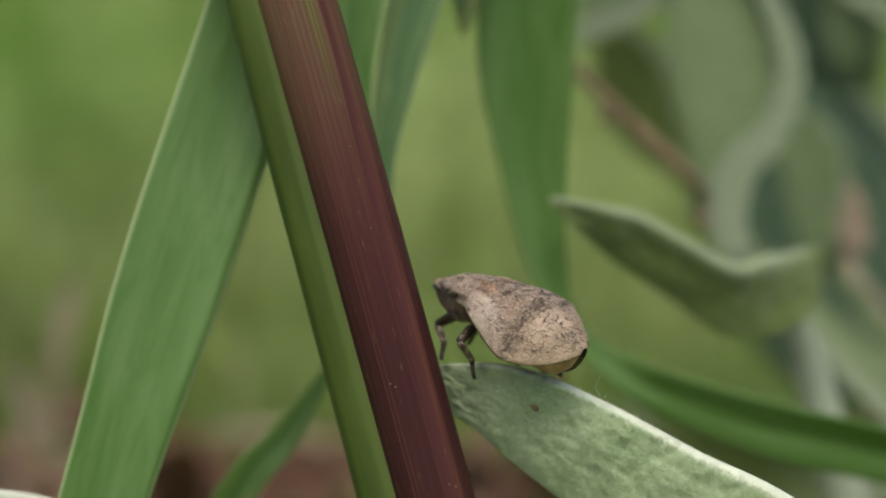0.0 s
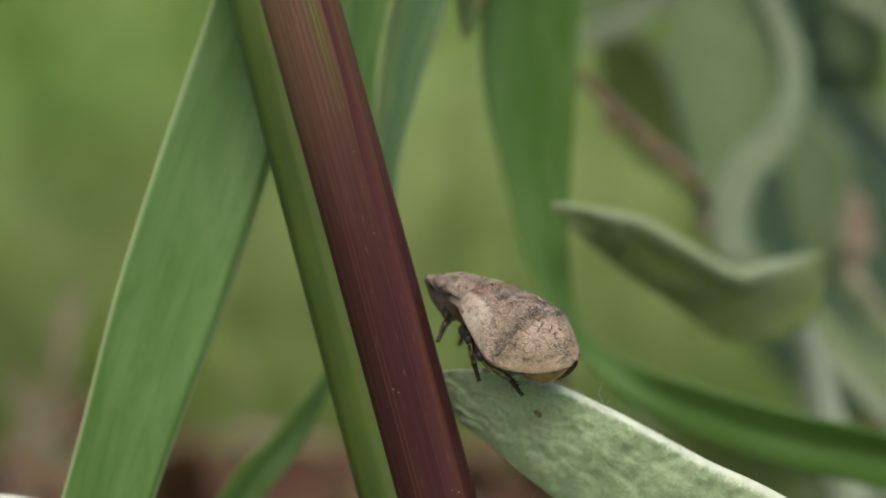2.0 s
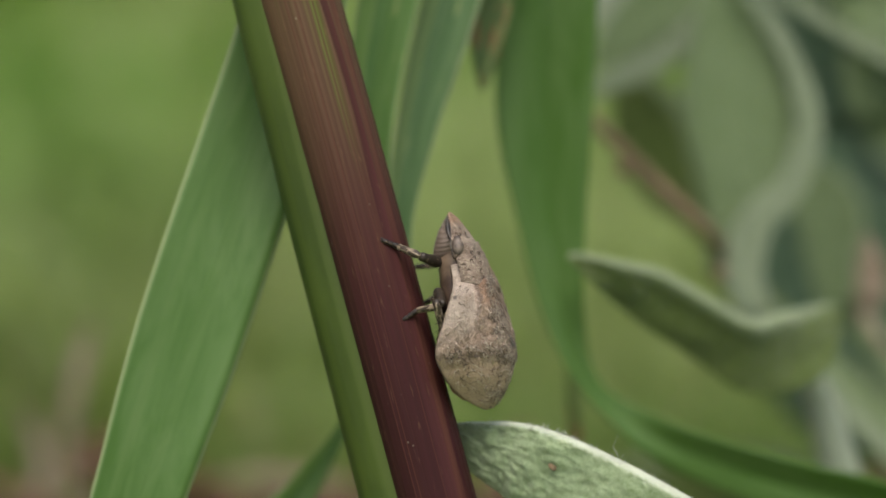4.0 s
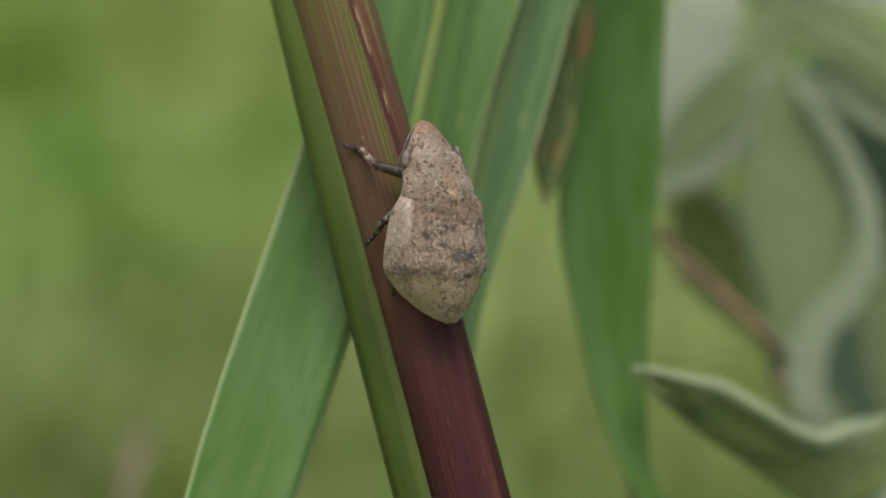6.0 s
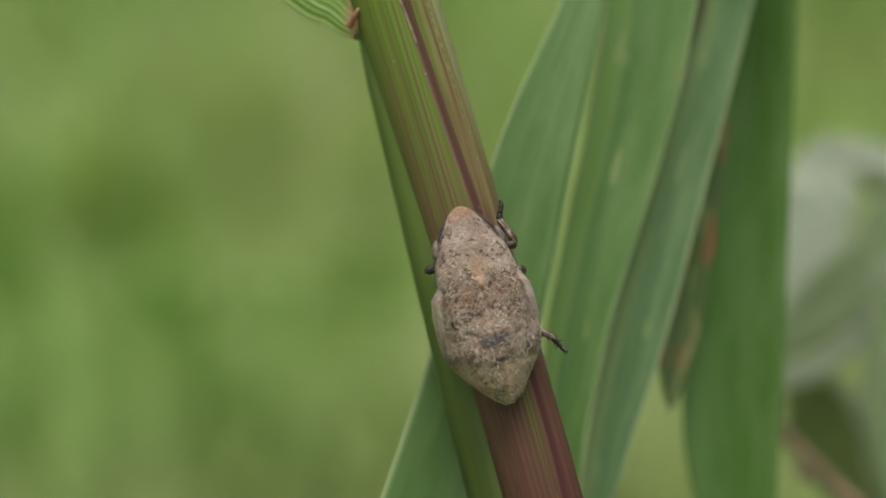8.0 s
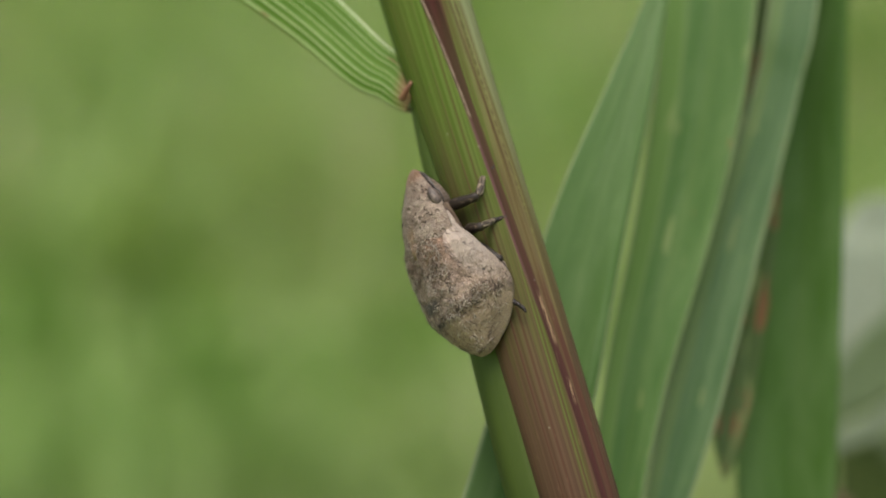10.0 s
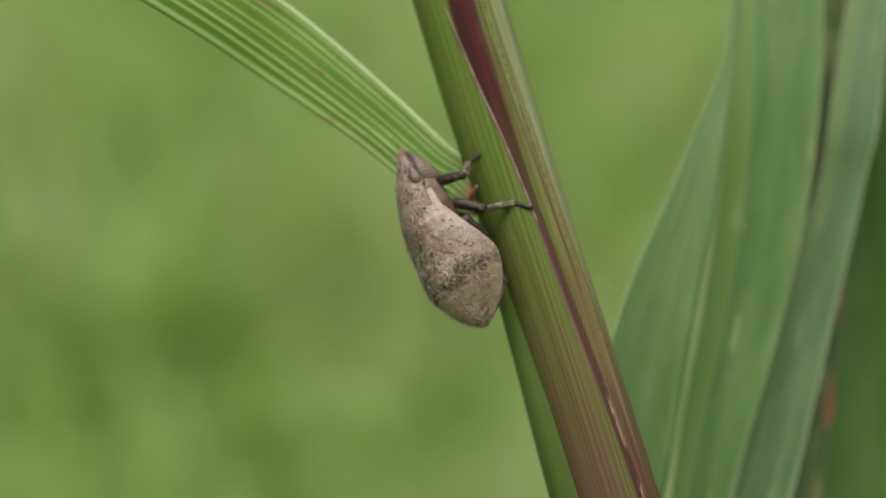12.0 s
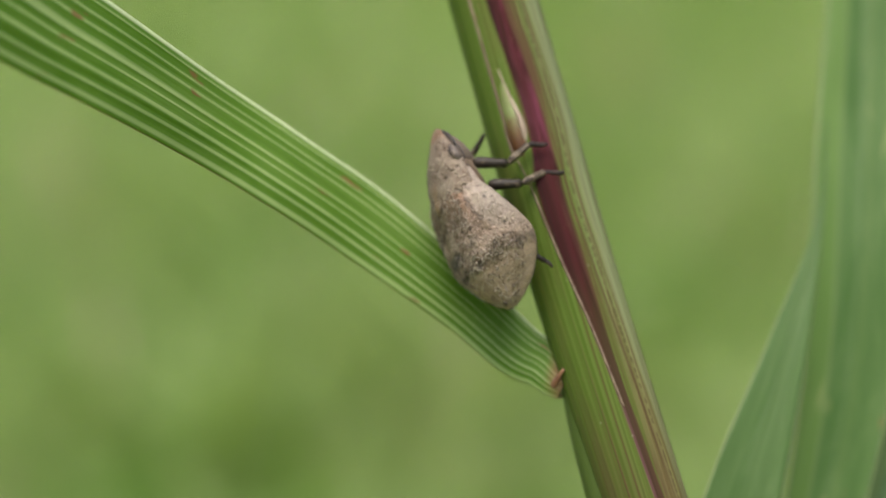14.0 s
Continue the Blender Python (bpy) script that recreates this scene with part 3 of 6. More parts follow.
def ribbon(ctrl, base, profile, thick=0.18, n=10, m=12, wave=None):
    """A leaf: rows of x, y, z, width, roll in plan millimetres; profile(s) lifts the cross-section (times the width)."""
    rows = spline(ctrl, n)
    cen = rows[:, :3] - np.array(base)
    tan = np.gradient(cen, axis=0)
    tan /= np.linalg.norm(tan, axis=1)[:, None]
    length = np.r_[0, np.cumsum(np.linalg.norm(np.diff(cen, axis=0), axis=1))]
    bm = bmesh.new()
    sheets = ([], [])
    for i in range(len(rows)):
        nrm = np.array((0, -1.0, 0)) - tan[i] * np.dot((0, -1.0, 0), tan[i])
        nrm /= np.linalg.norm(nrm)
        side = np.cross(tan[i], nrm)
        a = math.radians(rows[i, 4])
        side, nrm = side * math.cos(a) + nrm * math.sin(a), nrm * math.cos(a) - side * math.sin(a)
        w = max(rows[i, 3], 0.05)
        for k, sheet in enumerate(sheets):
            line = []
            for j in range(m + 1):
                s = 2 * j / m - 1
                lift = profile(s) * w + (wave(length[i], s) if wave else 0)
                rim = 1 - abs(s) ** 6
                p = cen[i] + side * (w / 2 * s) + nrm * (lift + (0.5 - k) * thick * (0.35 + 0.65 * rim))
                line.append(bm.verts.new(Vector(p) * MM))
            sheet.append(line)
    for k, sheet in enumerate(sheets):
        grid_faces(bm, sheet, lambda a, b: (b / m, length[a]))
    a, b = sheets
    loop_a = [r[0] for r in a] + a[-1][1:] + [r[m] for r in a[-2::-1]] + a[0][m - 1:0:-1]
    loop_b = [r[0] for r in b] + b[-1][1:] + [r[m] for r in b[-2::-1]] + b[0][m - 1:0:-1]
    for i in range(len(loop_a)):
        j = (i + 1) % len(loop_a)
        bm.faces.new((loop_a[i], loop_a[j], loop_b[j], loop_b[i]))
    return bm


def tube(rows, base, sides=24, arc=None, shape=None):
    """A stem: rows of x, y, z, radius; uv: turn 0..1 from the back over the left and the front, and plan height."""
    cen = np.array([r[:3] for r in rows], float)
    tan = np.gradient(cen, axis=0)
    tan /= np.linalg.norm(tan, axis=1)[:, None]
    bm = bmesh.new()
    lines = []
    lo, hi = arc or (0.0, 1.0)
    for i, r in enumerate(rows):
        front = np.array((0, -1.0, 0)) - tan[i] * -tan[i][1]
        front /= np.linalg.norm(front)
        right = np.cross(tan[i], front)
        line = []
        for j in range(sides + (1 if arc else 0)):
            top = hi(r[2]) if callable(hi) else hi
            u = lo + (top - lo) * j / sides
            th = (u - 0.5) * 2 * math.pi
            rad = r[3] * (shape(u, cen[i][2]) if shape else 1.0)
            p = cen[i] - np.array(base) + (front * math.cos(th) + right * math.sin(th)) * rad
            line.append(bm.verts.new(Vector(p) * MM))
        lines.append(line)
    grid_faces(bm, lines, lambda a, b: (b / sides, cen[a][2]), closed_u=not arc)
    if not arc:
        bm.faces.new(lines[0][::-1])
        bm.faces.new(lines[-1])
    return bm


def lathe(rows, sides=12, squash=1.0):
    """A limb or body along +x: rows of x, y, z, radius in millimetres, with round ends."""
    bm = bmesh.new()
    lines = []
    cen = np.array([r[:3] for r in rows], float)
    tan = np.gradient(cen, axis=0)
    length = np.r_[0, np.cumsum(np.linalg.norm(np.diff(cen, axis=0), axis=1))]
    for i, r in enumerate(rows):
        t = Vector(tan[i]).normalized()
        up = Vector((0, 0, 1)) if abs(t.z) < 0.9 else Vector((1, 0, 0))
        a = t.cross(up).normalized()
        b = a.cross(t)
        lines.append([bm.verts.new((Vector(r[:3]) + (a * math.cos(q) + b * math.sin(q) * squash) * r[3]) * MM)
                      for q in (2 * math.pi * j / sides for j in range(sides))])
    grid_faces(bm, lines, lambda i, j: (j / sides, length[i]), closed_u=True)
    bm.faces.new(lines[0][::-1])
    bm.faces.new(lines[-1])
    return bm


# ---- ground ----
def build_ground():
    bm = bmesh.new()
    size, steps = 400.0, 120
    xs = [math.copysign(abs(k / (steps / 2)) ** 5 * size, k) for k in range(-steps // 2, steps // 2 + 1)]
    rows = []
    for y in xs:
        rows.append([])
        for x in xs:
            r = math.hypot(x, y)
            z = 0.012 * noise.noise((x * 6, y * 6, 0)) + 0.05 * min(r / 6, 1) * noise.noise((x * 0.4, y * 0.4, 3))
            rows[-1].append(bm.verts.new((x, y, z - 0.004)))
    grid_faces(bm, rows, lambda a, b: (a, b))
    ob = part("ground", bm, GROUND)
    tagged(ob, "bare brown soil running into green turf", "ground", kind="structure")


def build_grass():
    """Meadow turf behind the stem, one mesh of single blades."""
    rnd = random.Random(4)
    verts, faces = [], []
    for k in range(42000):
        r = 0.055 + 4.2 * rnd.random() ** 2.5
        turn = rnd.gauss(0, 0.5) if k % 2 else rnd.uniform(-math.pi, math.pi)
        x, y, far = r * math.sin(turn), r * math.cos(turn) + 0.03, (r - 0.055) / 4.2
        bare = math.hypot(x * 0.8 + 0.010, y - 0.052) + 0.030 * noise.noise((x * 22, y * 22, 7))
        if bare < 0.026 or y < 0 and r < 0.26:
            continue
        clump = 0.6 + 0.8 * max(0.0, noise.noise((x * 11, y * 11, 2)) + 0.35)
        h = rnd.uniform(0.6, 1.4) * clump * float(np.interp(r, (0.05, 0.2, 0.5, 2.0, 4.0), (0.007, 0.016, 0.030, 0.05, 0.06)))
        w = rnd.uniform(0.6, 1.3) * float(np.interp(r, (0.08, 0.5, 4.0), (0.0011, 0.0020, 0.0050)))
        a = rnd.uniform(0, math.pi)
        lx, ly = rnd.gauss(0, 0.9) * h, rnd.gauss(0, 0.9) * h
        z0 = -0.02
        i = len(verts)
        dx, dy = math.cos(a) * w, math.sin(a) * w
        for f, q in ((0, 1.0), (0.5, 0.9)):
            cx, cy, cz = x + lx * f * f, y + ly * f * f, z0 + (h - z0) * f
            verts += [(cx - dx * q, cy - dy * q, cz), (cx + dx * q, cy + dy * q, cz)]
        verts.append((x + lx, y + ly, h))
        faces += [(i, i + 1, i + 3, i + 2), (i + 2, i + 3, i + 4)]
    me = bpy.data.meshes.new("meadow_grass")
    me.from_pydata(verts, [], faces)
    me.materials.append(GRASS)
    tagged(new("meadow_grass", me), "soft green meadow grass blades growing from the turf", "grass", kind="stuff")


def build_litter():
    """Dry leaves lying on the soil behind the plants."""
    rnd = random.Random(9)
    bm = bmesh.new()
    for k in range(420):
        x, y = rnd.gauss(-0.016, 0.024), rnd.uniform(0.005, 0.075)
        ln, wd = rnd.uniform(0.004, 0.016), rnd.uniform(0.002, 0.006)
        m = pose(x, y, rnd.uniform(0.0, 0.006), rnd.gauss(0, 25), rnd.gauss(0, 25), rnd.uniform(0, 360))
        pts = []
        for i in range(5):
            f = i / 4
            w = wd * math.sin(math.pi * (0.08 + 0.84 * f)) * 0.5
            up = 0.2 * wd * math.sin(math.pi * f)
            pts.append([bm.verts.new(m @ Vector((ln * (f - 0.5), s * w, up + 0.3 * abs(s) * w))) for s in (-1, 0, 1)])
        for i in range(4):
            for j in range(2):
                bm.faces.new((pts[i][j], pts[i][j + 1], pts[i + 1][j + 1], pts[i + 1][j]))
    ob = part("leaf_litter", bm, LITTER)
    tagged(ob, "dry brown and pale dead leaves scattered on soil", "leaf litter", kind="stuff")


# ---- the reed stem with its clasping leaf ----
def stem_x(z):
    return 1.78 - 0.273 * z


def build_stem():
    base = (stem_x(-37), 0.0, -37.0)
    reed = thing("reed_stem", base, "leaning ribbed grass stem, wine red below and green above", "plant stem")
    zs = [-37, -30, -23] + [k * 1.0 for k in range(-16, 72)] + [90, 120, 160]

    def ribbed(u, z):
        return 1 + 0.005 * math.sin(u * 2 * math.pi * 26) + 0.012 * math.sin(u * 2 * math.pi * 3 + z * 0.05)

    def culm(z):
        """Offset from the axis and radius: the culm leans away from the sheath below the joint."""
        zs_, off, rad = (8, 12, 16, 24, 29, 34), (0.58, 0.55, 0.47, 0.30, 0.08, 0.0), (1.53, 1.54, 1.58, 1.61, 1.68, 1.76)
        f = [sum(float(np.interp(z + d, zs_, t)) for d in (-3, -1.5, 0, 1.5, 3)) / 5 for t in (off, rad)]
        return stem_x(z) + f[0], f[1]

    def on_culm(z, u, out=0.0):
        """A place on the culm's skin: turn u as in tube()."""
        x, r = culm(z)
        a = (u - 0.5) * 2 * math.pi
        return (x + (r + out) * math.sin(a), -(r + out) * math.cos(a), z)

    part("culm", tube([(culm(z)[0], 0.0, z, culm(z)[1]) for z in zs], base, 120, shape=ribbed), STEM, reed)
    # rolled sheath of the lower leaf, running down beside the culm
    low = [-37, -30, -23] + [k * 1.0 for k in range(-16, 28)] + [27.8, 28.3, 28.6]
    rows = []
    for z in low:
        r = float(np.interp(z, (12, 20, 26, 28, 28.6), (1.50, 1.35, 1.05, 0.70, 0.20)))
        left = float(np.interp(z, (-6, 8, 14, 21, 26, 28.6), (-2.36, -2.27, -2.16, -1.96, -1.84, -1.66)))
        rows.append((stem_x(z) + left + r, float(np.interp(z, (10, 19), (0.52, 0.36))) * r, z, r))
    part("leaf_sheath", tube(rows, base, 40), SHEATH, reed, "smooth green rolled leaf sheath beside the stem")
    # raised dry edges of the upper sheath
    for path, r in ((((60, 0.40), (52, 0.405), (46, 0.41), (43, 0.410), (40.8, 0.411), (38.6, 0.412), (37.2, 0.408), (36.5, 0.424), (35.6, 0.440)), 0.050),
                    (((36.0, 0.437), (35, 0.449), (33.6, 0.464), (32.2, 0.480), (29.8, 0.512), (26.9, 0.536), (27.5, 0.533)), 0.045),
                    ):
        line = spline([on_culm(z, u) for z, u in path], 8)
        k = len(line) - 1
        edge = lathe([(*p, r * min(1.0, 0.15 + 4.0 * min(i / k, 1 - i / k)) * (1 + 0.25 * noise.noise((p[2] * 1.3, 0, r * 90)))) for i, p in enumerate(line)], 8)
        for v in edge.verts:
            v.co -= Vector(base) * MM
        part("sheath_edge", edge, HUSK_EDGE, reed, "dry beige edge of the leaf sheath")
    # collar where the blade leaves the sheath
    cx = stem_x(28.4)
    collar = ribbon([(cx - 1.34, -1.02, 28.35, 0.12, 0), (cx - 1.62, -0.66, 28.0, 0.22, 0), (cx - 1.82, -0.1, 27.72, 0.26, 0), (cx - 1.6, 1.0, 27.6, 0.2, 0)],
                    base, lambda s: 0.10 * (1 - s * s), 0.12, 6, 6)
    part("collar", collar, COLLAR, reed, "pink collar at the leaf joint")
    blade = ribbon([(cx - 1.30, -0.35, 27.95, 1.45, 0), (cx - 1.75, -0.3, 28.2, 1.6, -4), (-8.3, -0.2, 28.75, 1.9, -8), (-9.25, -0.2, 29.35, 2.15, -12), (-11.4, -0.3, 31.3, 2.4, -18), (-14.9, -1.2, 34.05, 3.05, -26), (-17.8, -3.0, 35.9, 3.35, -34),
                    (-20.4, -5.0, 37.4, 3.7, -36), (-24.2, -11.0, 39.15, 4.5, -36), (-31.0, -19.0, 42.2, 5.4, -34), (-52.0, -30.0, 50.0, 3.5, -30), (-80.0, -30.0, 46.0, 0.3, -30)],
                   base, lambda s: 0.07 * (s + 0.5) - 0.10 * max(0.0, -s - 0.5) + 0.0022 * math.cos((s + 1) * 25.13), 0.14, 14, 80)
    part("leaf_blade", blade, BLADE_UP, reed, "bright green ribbed leaf blade with rust flecks")
    # swollen bud under the split of the upper sheath
    bud = lathe([(*on_culm(z, 0.443, -0.25), r) for z, r in
                 ((36.5, 0.03), (36.7, 0.26), (37.1, 0.38), (37.8, 0.41), (38.6, 0.36), (39.6, 0.25), (41.0, 0.04))], 14)
    for v in bud.verts:
        v.co -= Vector(base) * MM
    part("bud", bud, BUD, reed, "small olive bud bulging from the stem")
    # cream rim of the slit beside the bud, broad at its foot
    line = spline([on_culm(z, u, -0.03) for z, u in ((40.2, 0.446), (39.2, 0.458), (38.4, 0.472), (37.7, 0.476), (37.2, 0.472))], 6)
    rim = lathe([(*p, 0.03 + 0.11 * math.sin(math.pi * (i / (len(line) - 1)) ** 1.7)) for i, p in enumerate(line)], 8)
    for v in rim.verts:
        v.co -= Vector(base) * MM
    part("slit_rim", rim, SLIT, reed, "cream rim of the slit beside the bud")


# ---- broad grass blades behind ----
def arch(s):
    return 0.10 * s * s


def rolled(s):
    return 0.10 * s * s - 0.9 * max(0.0, s - 0.90)


def fold(s):
    return 0.16 * abs(s)


def grass_leaf(ctrl, material, label, profile=arch, thick=0.2):
    ob = thing("grass_leaf", ctrl[0][:3], label, "leaf", "broad grass leaves behind the stem")
    part("blade", ribbon(ctrl, ctrl[0][:3], profile, thick, 10, 14), material, ob)
    ridge = [(x, y - 0.06, z, 0.05 + 0.09 * w, r) for x, y, z, w, r in ctrl]
    part("midrib", ribbon(ridge, ctrl[0][:3], lambda s: -0.3 * s * s, 0.12, 10, 4), material, ob, "raised pale midrib")
    return ob


def build_leaves():
    grass_leaf([(-17.8, 5, -35, 1.8, 0), (-14.6, 3.4, -23, 2.8, 0), (-9.1, 2.3, -5.7, 3.45, 0), (-6.4, 2.6, 3.1, 4.3, 0), (-3.05, 3.6, 14.0, 4.1, 0), (-0.65, 4.2, 23.4, 3.1, 0),
                (1.2, 5.0, 29.5, 1.8, 0), (2.8, 6.2, 35.5, 0.35, 0), (3.2, 7.4, 40.0, 0.1, 0)], BLADE_A, "long soft green grass leaf with pale edges, leaning", rolled)
    grass_leaf([(9.5, 13, -32, 1.5, 0), (4.4, 9, -12, 1.6, 0), (1.2, 7.8, 3.0, 1.6, 0), (0.2, 7.6, 10.0, 1.9, 0), (1.0, 7.9, 16.7, 2.5, 0), (2.8, 8.4, 24.0, 3.3, 0), (3.9, 8.6, 29.5, 3.8, 0), (4.5, 8.9, 35.5, 4.1, 0), (5.0, 10, 44, 3.6, 0), (7, 14, 75, 0.3, 0)],
               BLADE_B, "green grass leaf with a pale margin and brown flecks", fold)
    grass_leaf([(9.8, 15, -31.5, 1.3, 0), (4.6, 11, -12, 1.2, 0), (1.9, 9.0, 1.0, 1.2, 0), (1.4, 9.2, 7.0, 1.1, 0), (2.1, 9.3, 11.5, 1.7, 0), (3.4, 9.5, 16.5, 2.4, 0), (5.5, 9.7, 24.2, 2.3, 0), (7.2, 9.9, 30, 1.9, 0), (8.3, 10.2, 35.7, 2.0, 0), (12, 14, 60, 0.3, 0)],
               BLADE_C, "narrow grey-green grass leaf", arch)
    # wide leaf that kinks over and runs off level
    grass_leaf([(44, 20, -12, 1.8, 0), (32, 17, -6.6, 2.4, 20), (23.1, 16, -4.35, 2.6, 22), (18.6, 16, -3.3, 2.6, 22), (13.4, 16.2, -1.6, 2.0, 18), (10.6, 16.2, -0.1, 1.15, -20), (9.1, 16.0, 1.6, 1.1, -25), (8.3, 16, 4.4, 1.9, 0),
                (7.8, 16, 8.5, 3.1, 0), (7.5, 15.7, 13.5, 4.3, 0), (7.9, 15, 19.7, 4.0, 0), (8.5, 14.3, 28.5, 3.6, 0), (8.9, 13.6, 34.5, 3.2, 0), (9.8, 13, 46, 2.4, 0), (12, 12, 70, 0.3, 0)],
               BLADE_E, "wide deep green grass leaf bent over at a kink", fold)
    # spotted leaf that arches over behind the others and hangs its tip down
    grass_leaf([(9.6, 26, -27, 0.5, 0), (9.2, 23, -8, 0.5, 0), (8.7, 21, 6, 0.8, 0), (8.6, 20, 20, 1.6, 0), (9.0, 19.5, 45, 2.4, 0), (8.9, 17.5, 60, 2.6, 0), (8.1, 14.5, 58, 2.6, 0), (7.0, 13.2, 44, 2.7, 0), (6.5, 13, 34, 2.8, 0), (6.0, 12.9, 26, 2.7, 0), (5.5, 12.8, 20.5, 2.4, 0),
                (5.1, 12.7, 16.8, 1.8, 0), (4.9, 12.7, 14.6, 0.9, 0), (4.8, 12.7, 13.6, 0.1, 0)], BLADE_SPOT, "drooping olive grass leaf with brown and pale spots", arch)
    # short blade low behind the stem
    grass_leaf([(-16, 22, -29, 1.5, 0), (-10.5, 16, -15, 1.9, 0), (-5.0, 12.5, -6.1, 1.7, 0), (-2.9, 12.2, -3.6, 1.35, 0), (-1.3, 12, -1.2, 0.6, 0), (-0.5, 12, 0.8, 0.1, 0)],
               BLADE_B, "short grey-green grass blade low above the soil", fold)
    # withered leaves standing in the turf
    for ctrl in ([(-25.0, 70, -13.6, 0.6, 0), (-24.3, 69, -8, 1.0, 20), (-23.9, 68, -3.4, 1.3, -10), (-24.6, 67, -0.8, 0.6, 0), (-25.6, 66, 0.2, 0.1, 0)],
                 [(-22.0, 72, -12.9, 0.5, 0), (-22.6, 71, -6, 0.6, 0), (-22.4, 70, -1, 0.9, 25), (-21.6, 69, 3.0, 1.1, 10), (-20.6, 68, 5.6, 0.1, 0)],
                 [(-26.4, 66, -14.8, 0.6, 0), (-26.0, 65, -10, 1.3, -20), (-25.0, 64, -6.9, 1.2, 0), (-23.4, 63, -5.2, 0.1, 0)]):
        grass_leaf(ctrl, DRY_LEAF, "withered beige grass leaf standing in the turf", arch)


# ---- felted plant ----
def build_woolly_plant():
    base = (34.0, 25.0, -28.0)
    sage = thing("felted_herb", base, "felted grey-green herb with wavy soft leaves", "herb")
    part("stalk", tube(spline([(34, 25, -28, 2.0), (32.5, 27, -20, 1.9), (31, 30, -8, 1.8), (30.5, 33, 15, 1.6), (32, 38, 40, 1.2)], 8), base, 14), WOOL_FAR, sage)

    def curl(s):
        return 0.06 * s * s - (0.35 * max(0.0, s - 0.80) if s > 0 else 0)

    def add(ctrl, mat, label="", profile=curl, thick=0.3, wave=None, fine=1):
        part("leaf", ribbon(ctrl, base, profile, thick, 10 * fine, 18 * fine, wave), mat, sage, label)

    # the leaf that carries the insect at first; low u is the upper rim
    rim = lambda s: 0.05 * s * s - 0.9 * max(0.0, -s - 0.90)
    add([(3.4, 2.2, -0.8, 0.5, 0), (4.7, 1.2, -1.4, 2.0, 0), (6.8, 0.2, -2.2, 3.3, 0), (9.5, 0.0, -3.75, 4.1, 0), (12.9, 0.0, -5.95, 4.8, 0), (16.3, 0.4, -8.2, 5.8, 0), (24, 6, -14, 7.0, 0), (33, 22, -26, 1.2, 0)],
        WOOL_NEAR, "pale felted leaf with a bright rolled rim", lambda s: rim(s) - 0.13 * max(0.0, s + 0.7) ** 2, 0.28, lambda v, s: 0.05 * math.sin(v * 1.9 + s * 2) + 0.16 * noise.noise((v * 1.1, s * 2.4, 5)) + 0.09 * noise.noise((v * 2.8, s * 6, 1)) + 0.05 * noise.noise((v * 6.5, s * 14, 3)) + 0.22 * noise.noise((v * 3.2, 0, 8)) * max(0.0, -s - 0.72) / 0.28, 3)
    # leaf seen from below: shade in its olive tone, light on its wavy bright rim
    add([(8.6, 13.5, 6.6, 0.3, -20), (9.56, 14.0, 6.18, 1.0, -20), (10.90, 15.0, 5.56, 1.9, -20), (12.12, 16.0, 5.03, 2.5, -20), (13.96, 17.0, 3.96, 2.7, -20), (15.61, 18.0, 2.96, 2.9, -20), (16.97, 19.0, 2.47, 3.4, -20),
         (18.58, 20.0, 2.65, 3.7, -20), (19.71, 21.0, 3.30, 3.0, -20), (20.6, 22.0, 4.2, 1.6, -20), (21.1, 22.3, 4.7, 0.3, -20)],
        WOOL_SHADE, "felted leaf underside toned olive by shade, with a wavy lit rim", rim, 0.4, lambda v, s: (0.5 + 0.5 * s) * (0.30 * noise.noise((v * 0.42, s * 1.2, 4)) + 0.12 * noise.noise((v * 1.3, s * 2.0, 6))), 2)
    part("petiole", tube(spline([(19.4, 24.2, 2.6, 0.5), (20.6, 25.2, 0.2, 0.75), (21.6, 26, -3.0, 0.9), (24, 27, -10, 1.0), (32, 27, -24, 1.2)], 8), base, 14), WOOL_GREY, sage, "pale felted leaf stalk")
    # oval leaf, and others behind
    # large dark filler leaf, added to hide the bright turf behind
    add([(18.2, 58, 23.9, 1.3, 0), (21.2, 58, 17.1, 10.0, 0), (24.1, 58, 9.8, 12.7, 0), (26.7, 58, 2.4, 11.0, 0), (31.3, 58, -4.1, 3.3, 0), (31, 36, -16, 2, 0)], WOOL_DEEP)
    add([(10.8, 44, 17.9, 0.6, 0), (12.4, 44, 16.8, 3.1, 0), (13.6, 44, 14.7, 4.6, 0), (14.6, 44, 12.2, 3.4, 0), (16.1, 44, 10.2, 1.5, 0), (17.2, 44, 8.4, 0.6, 0), (31, 34, -6, 0.8, 0)], WOOL_SHADE, "olive shaded leaf underside")
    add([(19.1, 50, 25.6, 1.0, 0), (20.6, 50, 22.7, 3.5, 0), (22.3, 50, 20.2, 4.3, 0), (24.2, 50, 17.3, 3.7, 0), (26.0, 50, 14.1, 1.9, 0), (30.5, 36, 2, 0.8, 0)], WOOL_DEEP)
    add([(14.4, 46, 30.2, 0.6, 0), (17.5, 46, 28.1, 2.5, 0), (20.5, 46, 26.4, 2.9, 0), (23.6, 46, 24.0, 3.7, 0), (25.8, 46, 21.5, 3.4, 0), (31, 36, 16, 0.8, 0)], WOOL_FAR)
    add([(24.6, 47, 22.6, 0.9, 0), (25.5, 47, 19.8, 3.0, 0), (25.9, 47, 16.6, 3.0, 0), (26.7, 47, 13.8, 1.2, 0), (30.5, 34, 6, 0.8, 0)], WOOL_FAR)
